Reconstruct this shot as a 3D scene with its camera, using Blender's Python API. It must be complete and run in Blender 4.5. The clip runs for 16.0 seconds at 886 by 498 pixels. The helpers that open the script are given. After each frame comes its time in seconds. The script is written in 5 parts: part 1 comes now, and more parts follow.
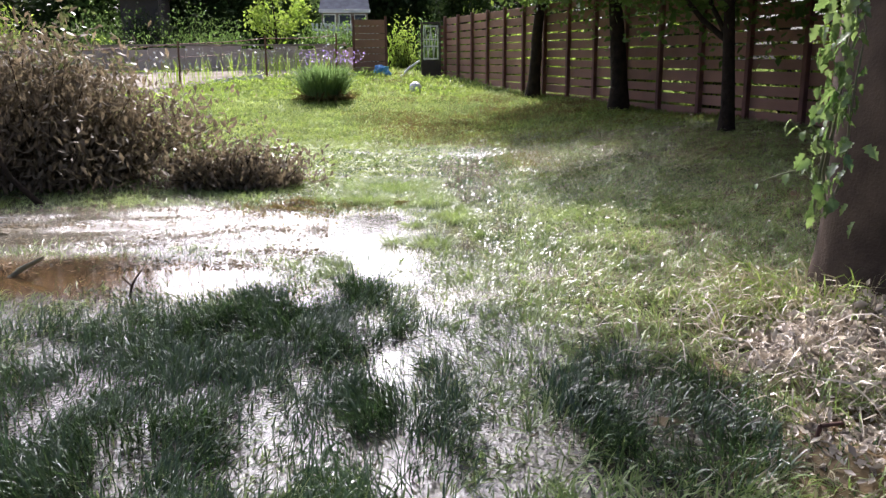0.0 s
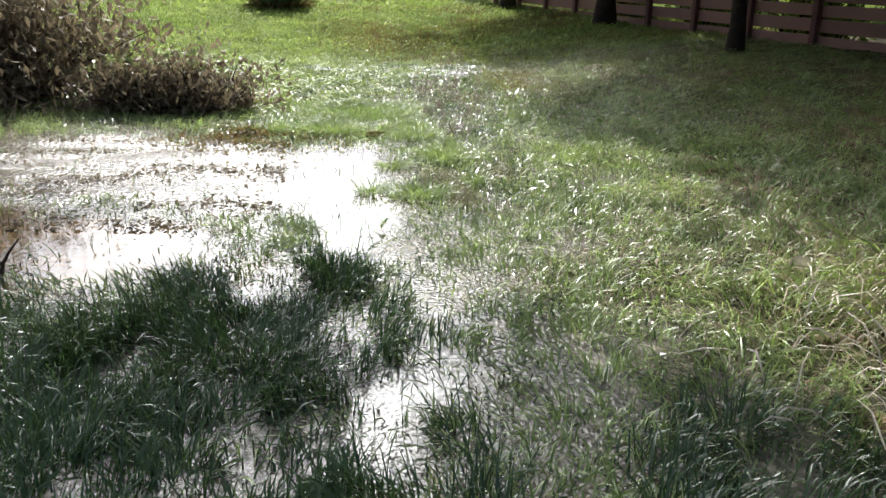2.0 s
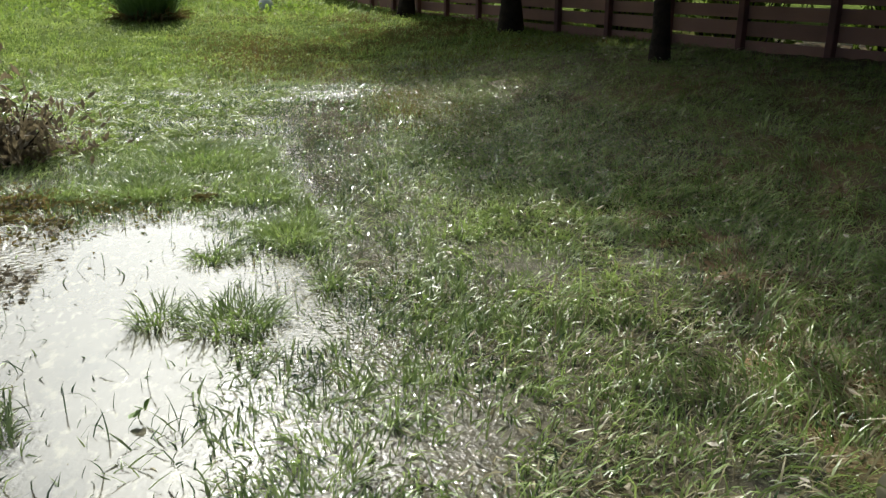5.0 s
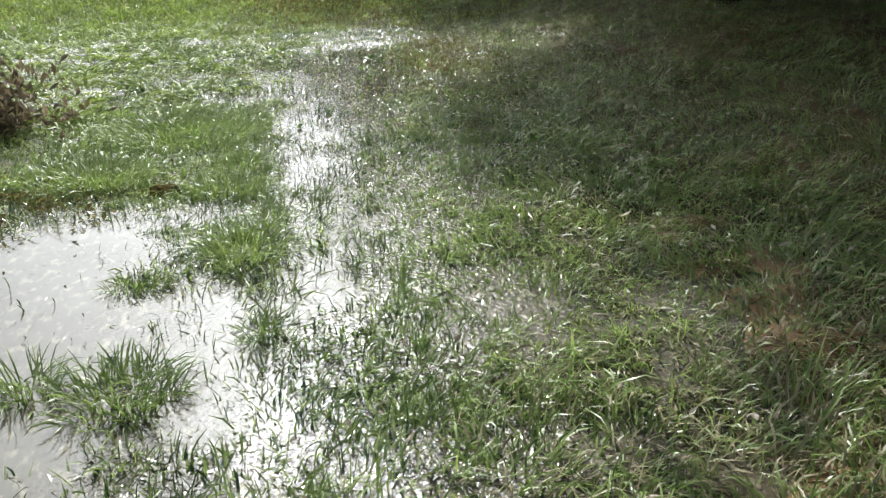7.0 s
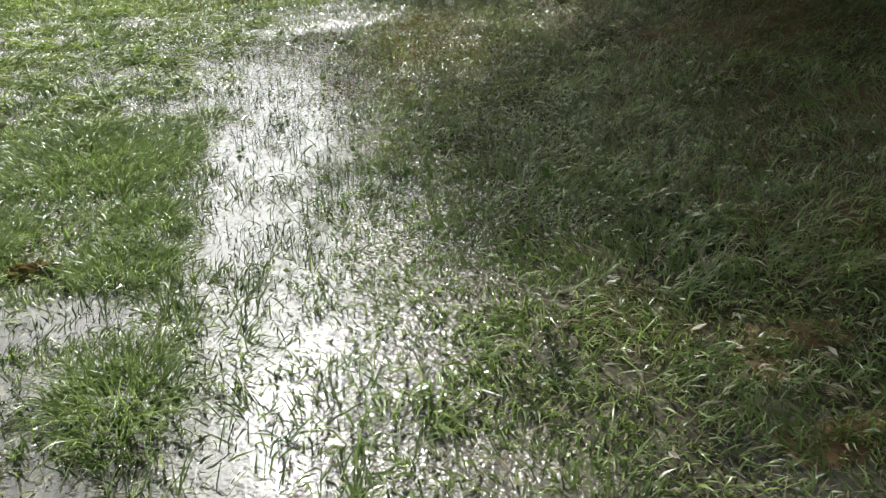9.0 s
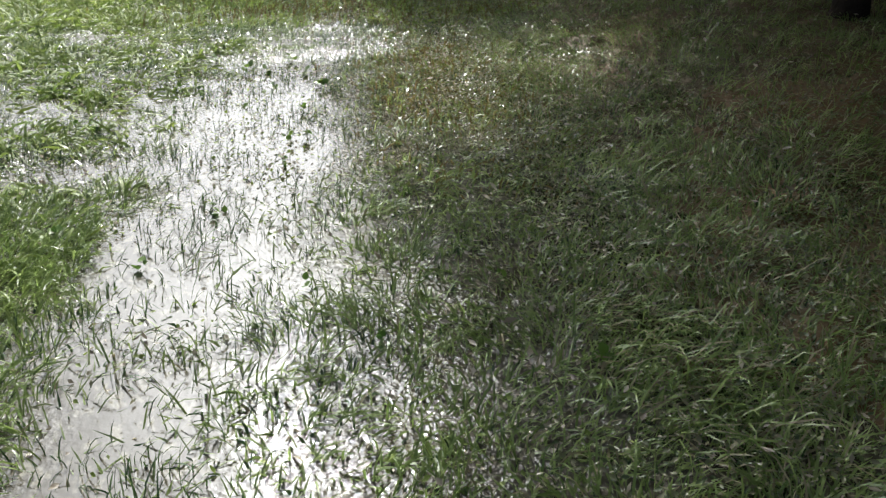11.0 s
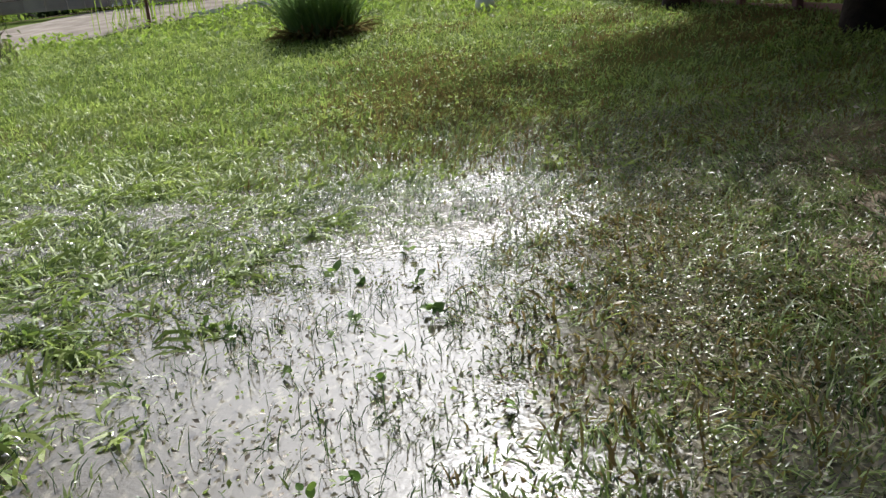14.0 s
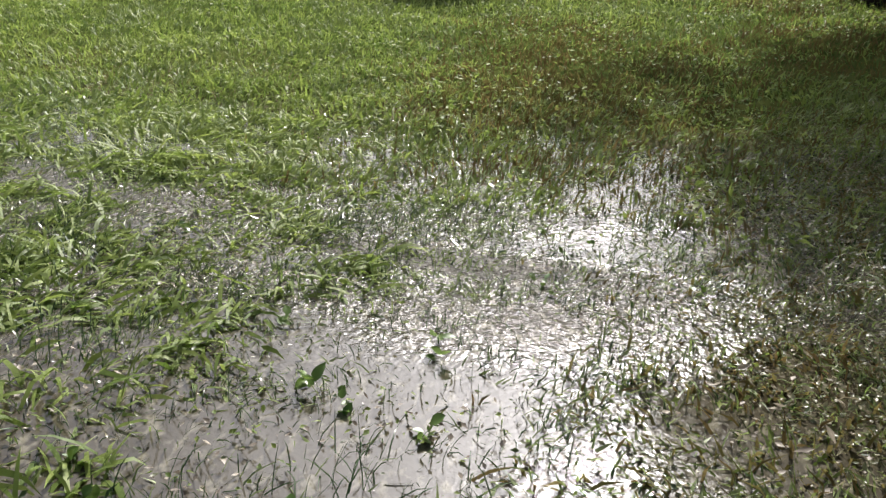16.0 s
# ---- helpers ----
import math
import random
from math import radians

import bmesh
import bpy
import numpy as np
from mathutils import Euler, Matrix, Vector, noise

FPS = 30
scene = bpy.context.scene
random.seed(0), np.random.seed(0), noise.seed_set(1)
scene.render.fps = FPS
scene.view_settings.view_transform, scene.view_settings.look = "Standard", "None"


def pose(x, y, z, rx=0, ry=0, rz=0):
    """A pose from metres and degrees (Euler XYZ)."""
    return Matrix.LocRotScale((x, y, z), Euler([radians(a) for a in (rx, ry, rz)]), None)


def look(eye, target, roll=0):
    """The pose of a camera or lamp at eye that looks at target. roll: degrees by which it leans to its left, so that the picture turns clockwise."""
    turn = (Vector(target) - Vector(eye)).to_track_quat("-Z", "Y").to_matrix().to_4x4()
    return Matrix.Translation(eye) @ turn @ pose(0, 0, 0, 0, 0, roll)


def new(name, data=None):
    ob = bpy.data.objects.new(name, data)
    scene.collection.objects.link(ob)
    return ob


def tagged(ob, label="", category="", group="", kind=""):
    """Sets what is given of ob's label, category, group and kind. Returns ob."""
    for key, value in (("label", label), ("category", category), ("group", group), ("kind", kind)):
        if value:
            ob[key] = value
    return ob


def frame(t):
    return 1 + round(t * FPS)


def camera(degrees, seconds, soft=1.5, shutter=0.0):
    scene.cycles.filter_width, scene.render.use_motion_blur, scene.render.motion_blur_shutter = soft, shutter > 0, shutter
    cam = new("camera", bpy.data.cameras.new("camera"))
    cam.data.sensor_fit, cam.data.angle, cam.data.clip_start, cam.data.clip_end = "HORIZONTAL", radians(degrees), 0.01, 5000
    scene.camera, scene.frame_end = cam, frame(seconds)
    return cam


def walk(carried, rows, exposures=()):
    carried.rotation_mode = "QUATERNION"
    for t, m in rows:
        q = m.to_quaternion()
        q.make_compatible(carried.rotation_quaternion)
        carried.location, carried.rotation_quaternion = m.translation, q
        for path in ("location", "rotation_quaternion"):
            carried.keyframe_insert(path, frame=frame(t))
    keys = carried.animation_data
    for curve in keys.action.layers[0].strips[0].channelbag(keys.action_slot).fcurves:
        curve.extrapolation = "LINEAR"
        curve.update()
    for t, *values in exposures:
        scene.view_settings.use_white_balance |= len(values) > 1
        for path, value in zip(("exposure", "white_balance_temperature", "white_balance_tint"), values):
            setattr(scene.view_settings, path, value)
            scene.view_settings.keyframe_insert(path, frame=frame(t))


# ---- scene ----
cam = camera(58.7, 16.0, soft=1.4)
PATH = [
    (0, (-0.967, 0.905, 1.128), (-0.74, 2.844, 0.695), -0.4),
    (0.5, (-1.092, 1.278, 1.155), (-0.759, 3.219, 0.807), 0.6),
    (1, (-1.107, 1.538, 1.17), (-0.672, 3.46, 0.832), 3.0),
    (1.5, (-1.016, 1.915, 1.093), (-0.57, 3.814, 0.651), 1.3),
    (2, (-1.001, 2.117, 1.055), (-0.675, 3.985, 0.419), 1.0),
    (2.5, (-0.95, 2.311, 0.97), (-0.631, 4.131, 0.205), 0.8),
    (3, (-0.986, 2.649, 0.962), (-0.574, 4.374, 0.036), 2.9),
    (3.5, (-0.895, 2.866, 0.973), (-0.348, 4.52, -0.009), 4.4),
    (4, (-0.678, 3.112, 0.897), (-0.169, 4.772, -0.095), 0.7),
    (4.5, (-0.535, 3.371, 0.948), (-0.045, 5.104, 0.078), -1.7),
    (5, (-0.432, 3.607, 1.035), (0.092, 5.436, 0.416), -0.1),
    (5.2, (-0.4, 3.743, 1.052), (0.141, 5.576, 0.461), 1.8),
    (7.3, (0.115, 4.34, 1.134), (0.403, 6.146, 0.324), -1.7),
    (7.5, (0.13, 4.443, 1.121), (0.385, 6.247, 0.295), -2.0),
    (8, (0.144, 4.866, 1.171), (0.417, 6.642, 0.291), -3.8),
    (8.2, (0.157, 4.969, 1.198), (0.519, 6.727, 0.317), -2.4),
    (10.3, (0.546, 6.184, 1.017), (0.866, 7.962, 0.158), -0.0),
    (10.5, (0.541, 6.343, 1.049), (0.855, 8.105, 0.157), -0.0),
    (11, (0.572, 6.579, 1.09), (0.933, 8.351, 0.237), 1.5),
    (11.5, (0.676, 6.899, 1.031), (0.995, 8.684, 0.189), 0.6),
    (12, (0.853, 7.227, 1.094), (0.978, 9.052, 0.285), 0.2),
    (12.5, (0.857, 7.549, 1.101), (0.905, 9.407, 0.361), -4.4),
    (12.8, (0.826, 7.834, 1.127), (0.912, 9.721, 0.47), -3.2),
    (13, (0.832, 7.98, 1.133), (0.945, 9.876, 0.508), -3.5),
    (13.5, (0.832, 8.259, 1.085), (0.953, 10.174, 0.521), -1.9),
    (14, (1.012, 8.615, 1.025), (0.852, 10.51, 0.406), -4.6),
    (14.1, (1.033, 8.661, 1.025), (0.819, 10.551, 0.407), -3.2),
    (14.5, (1.073, 8.837, 1.061), (0.72, 10.704, 0.434), -5.8),
    (15, (1.107, 9.146, 1.03), (0.678, 10.995, 0.399), -5.2),
    (15.5, (1.085, 9.532, 1.06), (0.673, 11.353, 0.341), -2.9),
    (16, (1.06, 9.857, 1.062), (0.615, 11.668, 0.339), 2.1),
]
EXPOSURES = [(0, 1.42, 6400, 25), (1.5, 1.25, 6450, 17), (3.5, 0.85, 6800, 6), (4.0, 0.8, 6800, 5), (4.6, 0.6, 6850, 5), (5.2, 0.5, 6750, 6), (7.3, 0.72, 6450, 9), (7.6, 0.66, 6500, 9), (8, 0.46, 6600, 9), (11, 0.56, 6500, 11), (13, 0.57, 6450, 14), (14.5, 0.54, 6500, 14), (16, 0.46, 6650, 17)]
walk(cam, [(t, look(eye, target, roll)) for t, eye, target, roll in PATH], EXPOSURES)

# ---- light ----
SUN_ELEV, SUN_AZ = 41.7, 1.2          # sun stands ahead, nearly over +y
world = bpy.data.worlds.new("sky")
scene.world = world
world.use_nodes = True
wn = world.node_tree
sky = wn.nodes.new("ShaderNodeTexSky")
sky.sky_type = "NISHITA"
sky.sun_disc = False
sky.sun_elevation = radians(SUN_ELEV)
sky.sun_rotation = radians(SUN_AZ)
sky.air_density, sky.dust_density, sky.ozone_density = 0.35, 10.0, 2.0   # bright summer haze
wn.nodes["Background"].inputs["Strength"].default_value = 0.15
haze = wn.nodes.new("ShaderNodeMix")
haze.data_type, haze.blend_type = "RGBA", "MULTIPLY"
haze.inputs["Factor"].default_value = 1.0
haze.inputs["B"].default_value = (0.88, 1.0, 1.06, 1)
wn.links.new(sky.outputs[0], haze.inputs["A"])
wn.links.new(haze.outputs["Result"], wn.nodes["Background"].inputs["Color"])
sun = new("sun", bpy.data.lights.new("sun", "SUN"))
sun.data.energy, sun.data.angle, sun.data.color = 4.0, radians(0.6), (1.0, 0.98, 0.93)
sun.matrix_basis = look((40 * math.cos(radians(SUN_ELEV)) * math.sin(radians(SUN_AZ)), 40 * math.cos(radians(SUN_ELEV)) * math.cos(radians(SUN_AZ)), 40 * math.sin(radians(SUN_ELEV))), (0, 0, 0))

# ---- materials ----
def mat(name, col, col2=None, rough=0.7, scale=8.0, fine=60.0, bump=0.3, island=0.0, rnd=0.0, translucent=0.0, spec=0.5, metal=0.0, col3=None, dist=0.01):
    m = bpy.data.materials.new(name)
    m.use_nodes = True
    nt = m.node_tree
    n, l = nt.nodes, nt.links
    p = n["Principled BSDF"]
    p.inputs["Roughness"].default_value = rough
    p.inputs["Metallic"].default_value = metal
    p.inputs["Specular IOR Level"].default_value = spec
    tc = n.new("ShaderNodeTexCoord")
    geo = n.new("ShaderNodeNewGeometry")
    na = n.new("ShaderNodeTexNoise")
    na.inputs["Scale"].default_value, na.inputs["Detail"].default_value = scale, 6
    nb = n.new("ShaderNodeTexNoise")
    nb.inputs["Scale"].default_value, nb.inputs["Detail"].default_value = fine, 3
    l.new(geo.outputs["Position"], na.inputs["Vector"])
    l.new(geo.outputs["Position"], nb.inputs["Vector"])
    mix = n.new("ShaderNodeMix")
    mix.data_type = "RGBA"
    mix.inputs["A"].default_value, mix.inputs["B"].default_value = (*col, 1), (*(col2 or col), 1)
    ramp = n.new("ShaderNodeMapRange")
    ramp.inputs["From Min"].default_value, ramp.inputs["From Max"].default_value = 0.36, 0.64
    l.new(na.outputs[0], ramp.inputs["Value"])
    fac = ramp.outputs[0]
    out = mix.outputs["Result"]
    if island or rnd:
        src = geo.outputs["Random Per Island"]
        k = island
        if rnd:
            oi = n.new("ShaderNodeObjectInfo")
            src, k = oi.outputs["Random"], rnd
        mm = n.new("ShaderNodeMath")
        mm.operation = "MULTIPLY_ADD"
        l.new(src, mm.inputs[0])
        mm.inputs[1].default_value = k
        sc = n.new("ShaderNodeMath")
        sc.operation = "MULTIPLY"
        l.new(fac, sc.inputs[0])
        sc.inputs[1].default_value = 1 - k
        l.new(sc.outputs[0], mm.inputs[2])
        fac = mm.outputs[0]
    l.new(fac, mix.inputs["Factor"])
    if col3:
        m3 = n.new("ShaderNodeMix")
        m3.data_type = "RGBA"
        m3.inputs["B"].default_value = (*col3, 1)
        r3 = n.new("ShaderNodeMapRange")
        r3.inputs["From Min"].default_value, r3.inputs["From Max"].default_value = 0.52, 0.68
        l.new(nb.outputs[0], r3.inputs["Value"])
        l.new(r3.outputs[0], m3.inputs["Factor"])
        l.new(out, m3.inputs["A"])
        out = m3.outputs["Result"]
    l.new(out, p.inputs["Base Color"])
    if bump:
        b = n.new("ShaderNodeBump")
        b.inputs["Strength"].default_value, b.inputs["Distance"].default_value = bump, dist
        l.new(nb.outputs[0], b.inputs["Height"])
        l.new(b.outputs[0], p.inputs["Normal"])
    if translucent:
        tr = n.new("ShaderNodeBsdfTranslucent")
        l.new(out, tr.inputs["Color"])
        ms = n.new("ShaderNodeMixShader")
        ms.inputs[0].default_value = translucent
        l.new(p.outputs[0], ms.inputs[1])
        l.new(tr.outputs[0], ms.inputs[2])
        l.new(ms.outputs[0], n["Material Output"].inputs["Surface"])
    return m


def ground_material():
    """Wet soil in the flooded part, going over to turf on the rise and beyond."""
    m = mat("wet_soil", (0.13, 0.08, 0.034), (0.065, 0.052, 0.022), 0.7, 1.2, 45, 0.6, col3=(0.12, 0.095, 0.055))
    n, l = m.node_tree.nodes, m.node_tree.links
    p = n["Principled BSDF"]
    src = p.inputs["Base Color"].links[0].from_socket
    geo = n.new("ShaderNodeNewGeometry")
    xyz = n.new("ShaderNodeSeparateXYZ")
    l.new(geo.outputs["Position"], xyz.inputs[0])
    r = n.new("ShaderNodeMapRange")
    r.inputs["From Min"].default_value, r.inputs["From Max"].default_value = 12, 17
    l.new(xyz.outputs["Y"], r.inputs["Value"])
    tn = n.new("ShaderNodeTexNoise")
    tn.inputs["Scale"].default_value = 3
    l.new(geo.outputs["Position"], tn.inputs["Vector"])
    turf = n.new("ShaderNodeMix")
    turf.data_type = "RGBA"
    turf.inputs["A"].default_value, turf.inputs["B"].default_value = (0.05, 0.085, 0.018, 1), (0.1, 0.12, 0.035, 1)
    l.new(tn.outputs[0], turf.inputs["Factor"])
    mx = n.new("ShaderNodeMix")
    mx.data_type = "RGBA"
    l.new(r.outputs[0], mx.inputs["Factor"])
    l.new(src, mx.inputs["A"])
    l.new(turf.outputs["Result"], mx.inputs["B"])
    l.new(mx.outputs["Result"], p.inputs["Base Color"])
    dry = n.new("ShaderNodeMapRange")
    dry.inputs["From Min"].default_value, dry.inputs["From Max"].default_value = 13, 15
    dry.inputs["To Min"].default_value, dry.inputs["To Max"].default_value = 0.15, 0.0
    l.new(xyz.outputs["Y"], dry.inputs["Value"])
    l.new(dry.outputs[0], p.inputs["Specular IOR Level"])
    return m


M_SOIL = ground_material()
M_GRASS = mat("grass_blade", (0.085, 0.15, 0.03), (0.31, 0.4, 0.12), 0.34, 0.9, 30, 0, island=0.75, translucent=0.45, spec=0.6)
# darker copy of grass_blade; in the tufts it carries tree shade too
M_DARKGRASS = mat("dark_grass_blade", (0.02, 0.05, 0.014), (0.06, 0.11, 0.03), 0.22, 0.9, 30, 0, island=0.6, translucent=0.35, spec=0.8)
M_LAWN = mat("lawn_blade", (0.1, 0.17, 0.03), (0.31, 0.385, 0.095), 0.5, 0.5, 30, 0, island=0.75, translucent=0.45, spec=0.3)
M_WETGRASS = mat("wet_grass_blade", (0.14, 0.21, 0.05), (0.28, 0.34, 0.13), 0.2, 0.7, 30, 0, island=0.65, translucent=0.3, spec=1.0)
M_STRAW = mat("dead_grass_blade", (0.34, 0.3, 0.18), (0.17, 0.15, 0.08), 0.45, 0.9, 30, 0, island=0.7, translucent=0.35, spec=0.35)
M_BROWNGRASS = mat("brown_grass_blade", (0.15, 0.1, 0.045), (0.17, 0.165, 0.05), 0.9, 0.9, 30, 0, island=0.7, translucent=0.4, spec=0.0)
M_BUSH = mat("muddy_leaf", (0.2, 0.16, 0.1), (0.09, 0.072, 0.042), 0.6, 3, 40, 0, island=0.7, translucent=0.4, spec=0.25)
M_BUSHGREEN = mat("leaf_green_bush", (0.08, 0.13, 0.03), (0.14, 0.13, 0.06), 0.45, 3, 40, 0, island=0.7, translucent=0.4)
M_LEAF = mat("tree_leaf", (0.065, 0.125, 0.024), (0.13, 0.21, 0.05), 0.6, 1, 40, 0, island=0.6, translucent=0.4, spec=0.15)
M_LEAFDARK = mat("dark_tree_leaf", (0.04, 0.085, 0.022), (0.11, 0.17, 0.045), 0.7, 0.6, 40, 0, island=0.6, translucent=0.45, spec=0.05)
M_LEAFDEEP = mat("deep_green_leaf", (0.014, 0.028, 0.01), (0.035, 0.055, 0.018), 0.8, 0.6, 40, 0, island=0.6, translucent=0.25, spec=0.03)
# lighter copy of tree_leaf, with sunlight put into its colour
M_LEAFMID = mat("sunlit_tree_leaf", (0.1, 0.18, 0.03), (0.18, 0.27, 0.055), 0.4, 1, 40, 0, island=0.6, translucent=0.5)
M_LEAFLIGHT = mat("light_tree_leaf", (0.16, 0.26, 0.03), (0.24, 0.32, 0.06), 0.7, 1, 40, 0, island=0.6, translucent=0.5, spec=0.1)
M_BARK = mat("bark", (0.045, 0.033, 0.023), (0.025, 0.019, 0.014), 0.95, 6, 30, 0.9, dist=0.03, spec=0.1)
M_FENCE = mat("red_brown_board", (0.35, 0.195, 0.14), (0.22, 0.125, 0.09), 0.85, 2, 60, 0.3, rnd=0.6, spec=0.2)
M_POST = mat("dark_post", (0.17, 0.075, 0.055), (0.11, 0.05, 0.04), 0.85, 3, 60, 0.3)
M_GREYWOOD = mat("grey_wood", (0.3, 0.25, 0.22), (0.19, 0.155, 0.135), 0.9, 2, 40, 0.4, rnd=0.6, spec=0.1)
M_WALLWOOD = mat("weathered_plank", (0.5, 0.43, 0.38), (0.3, 0.25, 0.215), 0.9, 2.5, 40, 0.5, rnd=0.6, spec=0.1)
M_WHITE = mat("white_paint", (0.75, 0.75, 0.75), (0.6, 0.6, 0.6), 0.5, 4, 40, 0.05)
M_BLUE = mat("blue_plastic", (0.03, 0.2, 0.5), (0.05, 0.3, 0.6), 0.35, 8, 20, 0.4, dist=0.03)
M_BLACK = mat("dark_paint", (0.035, 0.025, 0.025), (0.05, 0.035, 0.03), 0.6, 4, 40, 0.1)
M_GRAVEL = mat("gravel", (0.26, 0.235, 0.2), (0.17, 0.15, 0.13), 0.95, 2, 50, 0.6, spec=0.0)
M_PURPLE = mat("purple_petal", (0.3, 0.2, 0.5), (0.42, 0.3, 0.55), 0.5, 8, 40, 0, island=0.6, translucent=0.4)
M_IRIS = mat("iris_leaf", (0.11, 0.19, 0.055), (0.21, 0.31, 0.11), 0.6, 2, 40, 0, island=0.7, translucent=0.35, spec=0.15)
M_LITTER = mat("leaf_litter", (0.64, 0.57, 0.45), (0.09, 0.068, 0.045), 0.5, 5, 50, 0.2, island=0.8, translucent=0.35)
M_GLASS = mat("dark_window", (0.03, 0.04, 0.05), (0.05, 0.06, 0.07), 0.1, 3, 40, 0)
M_RUST = mat("rusty_iron", (0.1, 0.045, 0.03), (0.06, 0.03, 0.02), 0.7, 20, 90, 0.3, metal=0.4)


def water_material():
    """Silty water: grey-brown body, floating and sunken flecks of dead grass, calm and ruffled patches."""
    m = bpy.data.materials.new("muddy_water")
    m.use_nodes = True
    n, l = m.node_tree.nodes, m.node_tree.links
    p = n["Principled BSDF"]
    geo = n.new("ShaderNodeNewGeometry")

    def nz(scale, detail, src=None):
        t = n.new("ShaderNodeTexNoise")
        t.inputs["Scale"].default_value, t.inputs["Detail"].default_value = scale, detail
        l.new(src or geo.outputs["Position"], t.inputs["Vector"])
        return t.outputs[0]

    def rng_map(v, a, b, c=0.0, d=1.0):
        r = n.new("ShaderNodeMapRange")
        for k, q in zip(("From Min", "From Max", "To Min", "To Max"), (a, b, c, d)):
            r.inputs[k].default_value = q
        l.new(v, r.inputs["Value"])
        return r.outputs[0]

    def mixc(f, a, b):
        x = n.new("ShaderNodeMix")
        x.data_type = "RGBA"
        for k, c in (("A", a), ("B", b)):
            if isinstance(c, tuple):
                x.inputs[k].default_value = (*c, 1)
            else:
                l.new(c, x.inputs[k])
        l.new(f, x.inputs["Factor"])
        return x.outputs["Result"]

    silt = mixc(rng_map(nz(0.9, 4), 0.4, 0.62), (0.05, 0.042, 0.025), (0.1, 0.093, 0.075))
    st = n.new("ShaderNodeMapping")
    st.inputs["Rotation"].default_value = (0, 0, 0.6)
    st.inputs["Scale"].default_value = (1, 0.55, 1)
    l.new(geo.outputs["Position"], st.inputs["Vector"])
    fleck = rng_map(nz(30, 4, st.outputs[0]), 0.53, 0.68, 0, 0.5)
    col = mixc(fleck, silt, (0.28, 0.265, 0.19))
    dark = rng_map(nz(22, 2), 0.62, 0.7, 0, 0.5)
    col = mixc(dark, col, (0.045, 0.04, 0.022))
    sl = n.new("ShaderNodeAttribute")
    sl.attribute_name = "silt"
    col = mixc(rng_map(sl.outputs["Fac"], 0.1, 0.9, 0, 0.9), col, mixc(rng_map(nz(2.5, 4), 0.4, 0.6), (0.15, 0.085, 0.03), (0.08, 0.045, 0.018)))
    l.new(col, p.inputs["Base Color"])
    p.inputs["Roughness"].default_value = 0.05
    p.inputs["IOR"].default_value = 1.42
    ruffle = rng_map(nz(0.8, 2), 0.4, 0.62, 0.04, 0.18)
    at = n.new("ShaderNodeAttribute")
    at.attribute_name = "running"
    run = n.new("ShaderNodeBump")
    run.inputs["Distance"].default_value = 0.05
    l.new(at.outputs["Fac"], run.inputs["Strength"])
    l.new(rng_map(at.outputs["Fac"], 0.0, 1.0, 0.05, 0.38), p.inputs["Roughness"])
    l.new(nz(34, 3), run.inputs["Height"])
    b = n.new("ShaderNodeBump")
    l.new(run.outputs[0], b.inputs["Normal"])
    b.inputs["Distance"].default_value = 0.006
    l.new(ruffle, b.inputs["Strength"])
    l.new(nz(18, 3), b.inputs["Height"])
    rf = n.new("ShaderNodeAttribute")
    rf.attribute_name = "ruffled"
    fine = n.new("ShaderNodeBump")
    fine.inputs["Distance"].default_value = 0.0055
    l.new(b.outputs[0], fine.inputs["Normal"])
    l.new(rf.outputs["Fac"], fine.inputs["Strength"])
    l.new(nz(58, 2), fine.inputs["Height"])
    l.new(fine.outputs[0], p.inputs["Normal"])
    return m


M_WATER = water_material()

# ---- builders ----
rng = np.random.default_rng(7)


def mesh_np(name, verts, faces_flat, sizes, material):
    """A mesh from arrays: vertices, flat corner indices, corners of each face."""
    me = bpy.data.meshes.new(name)
    me.vertices.add(len(verts))
    me.vertices.foreach_set("co", np.asarray(verts, np.float32).ravel())
    me.loops.add(len(faces_flat))
    me.loops.foreach_set("vertex_index", np.asarray(faces_flat, np.int32))
    me.polygons.add(len(sizes))
    starts = np.concatenate(([0], np.cumsum(sizes)[:-1])).astype(np.int32)
    me.polygons.foreach_set("loop_start", starts)
    me.update(calc_edges=True)
    me.materials.append(material)
    return me


def link(name, me, parent=None, label="", category="", group="", kind=""):
    ob = new(name, me)
    ob.parent = parent
    return tagged(ob, label, category, group, kind)


def part(name, bm, material, parent, label=""):
    me = bpy.data.meshes.new(name)
    bm.to_mesh(me)
    bm.free()
    me.materials.append(material)
    return link(name, me, parent, label)


def box(bm, m, sx, sy, sz, bev=0.0):
    r = bmesh.ops.create_cube(bm, size=1, matrix=m @ Matrix.Diagonal((sx, sy, sz, 1)))
    if bev:
        es = list({e for v in r["verts"] for e in v.link_edges})
        bmesh.ops.bevel(bm, geom=es, offset=bev, segments=1, affect="EDGES")


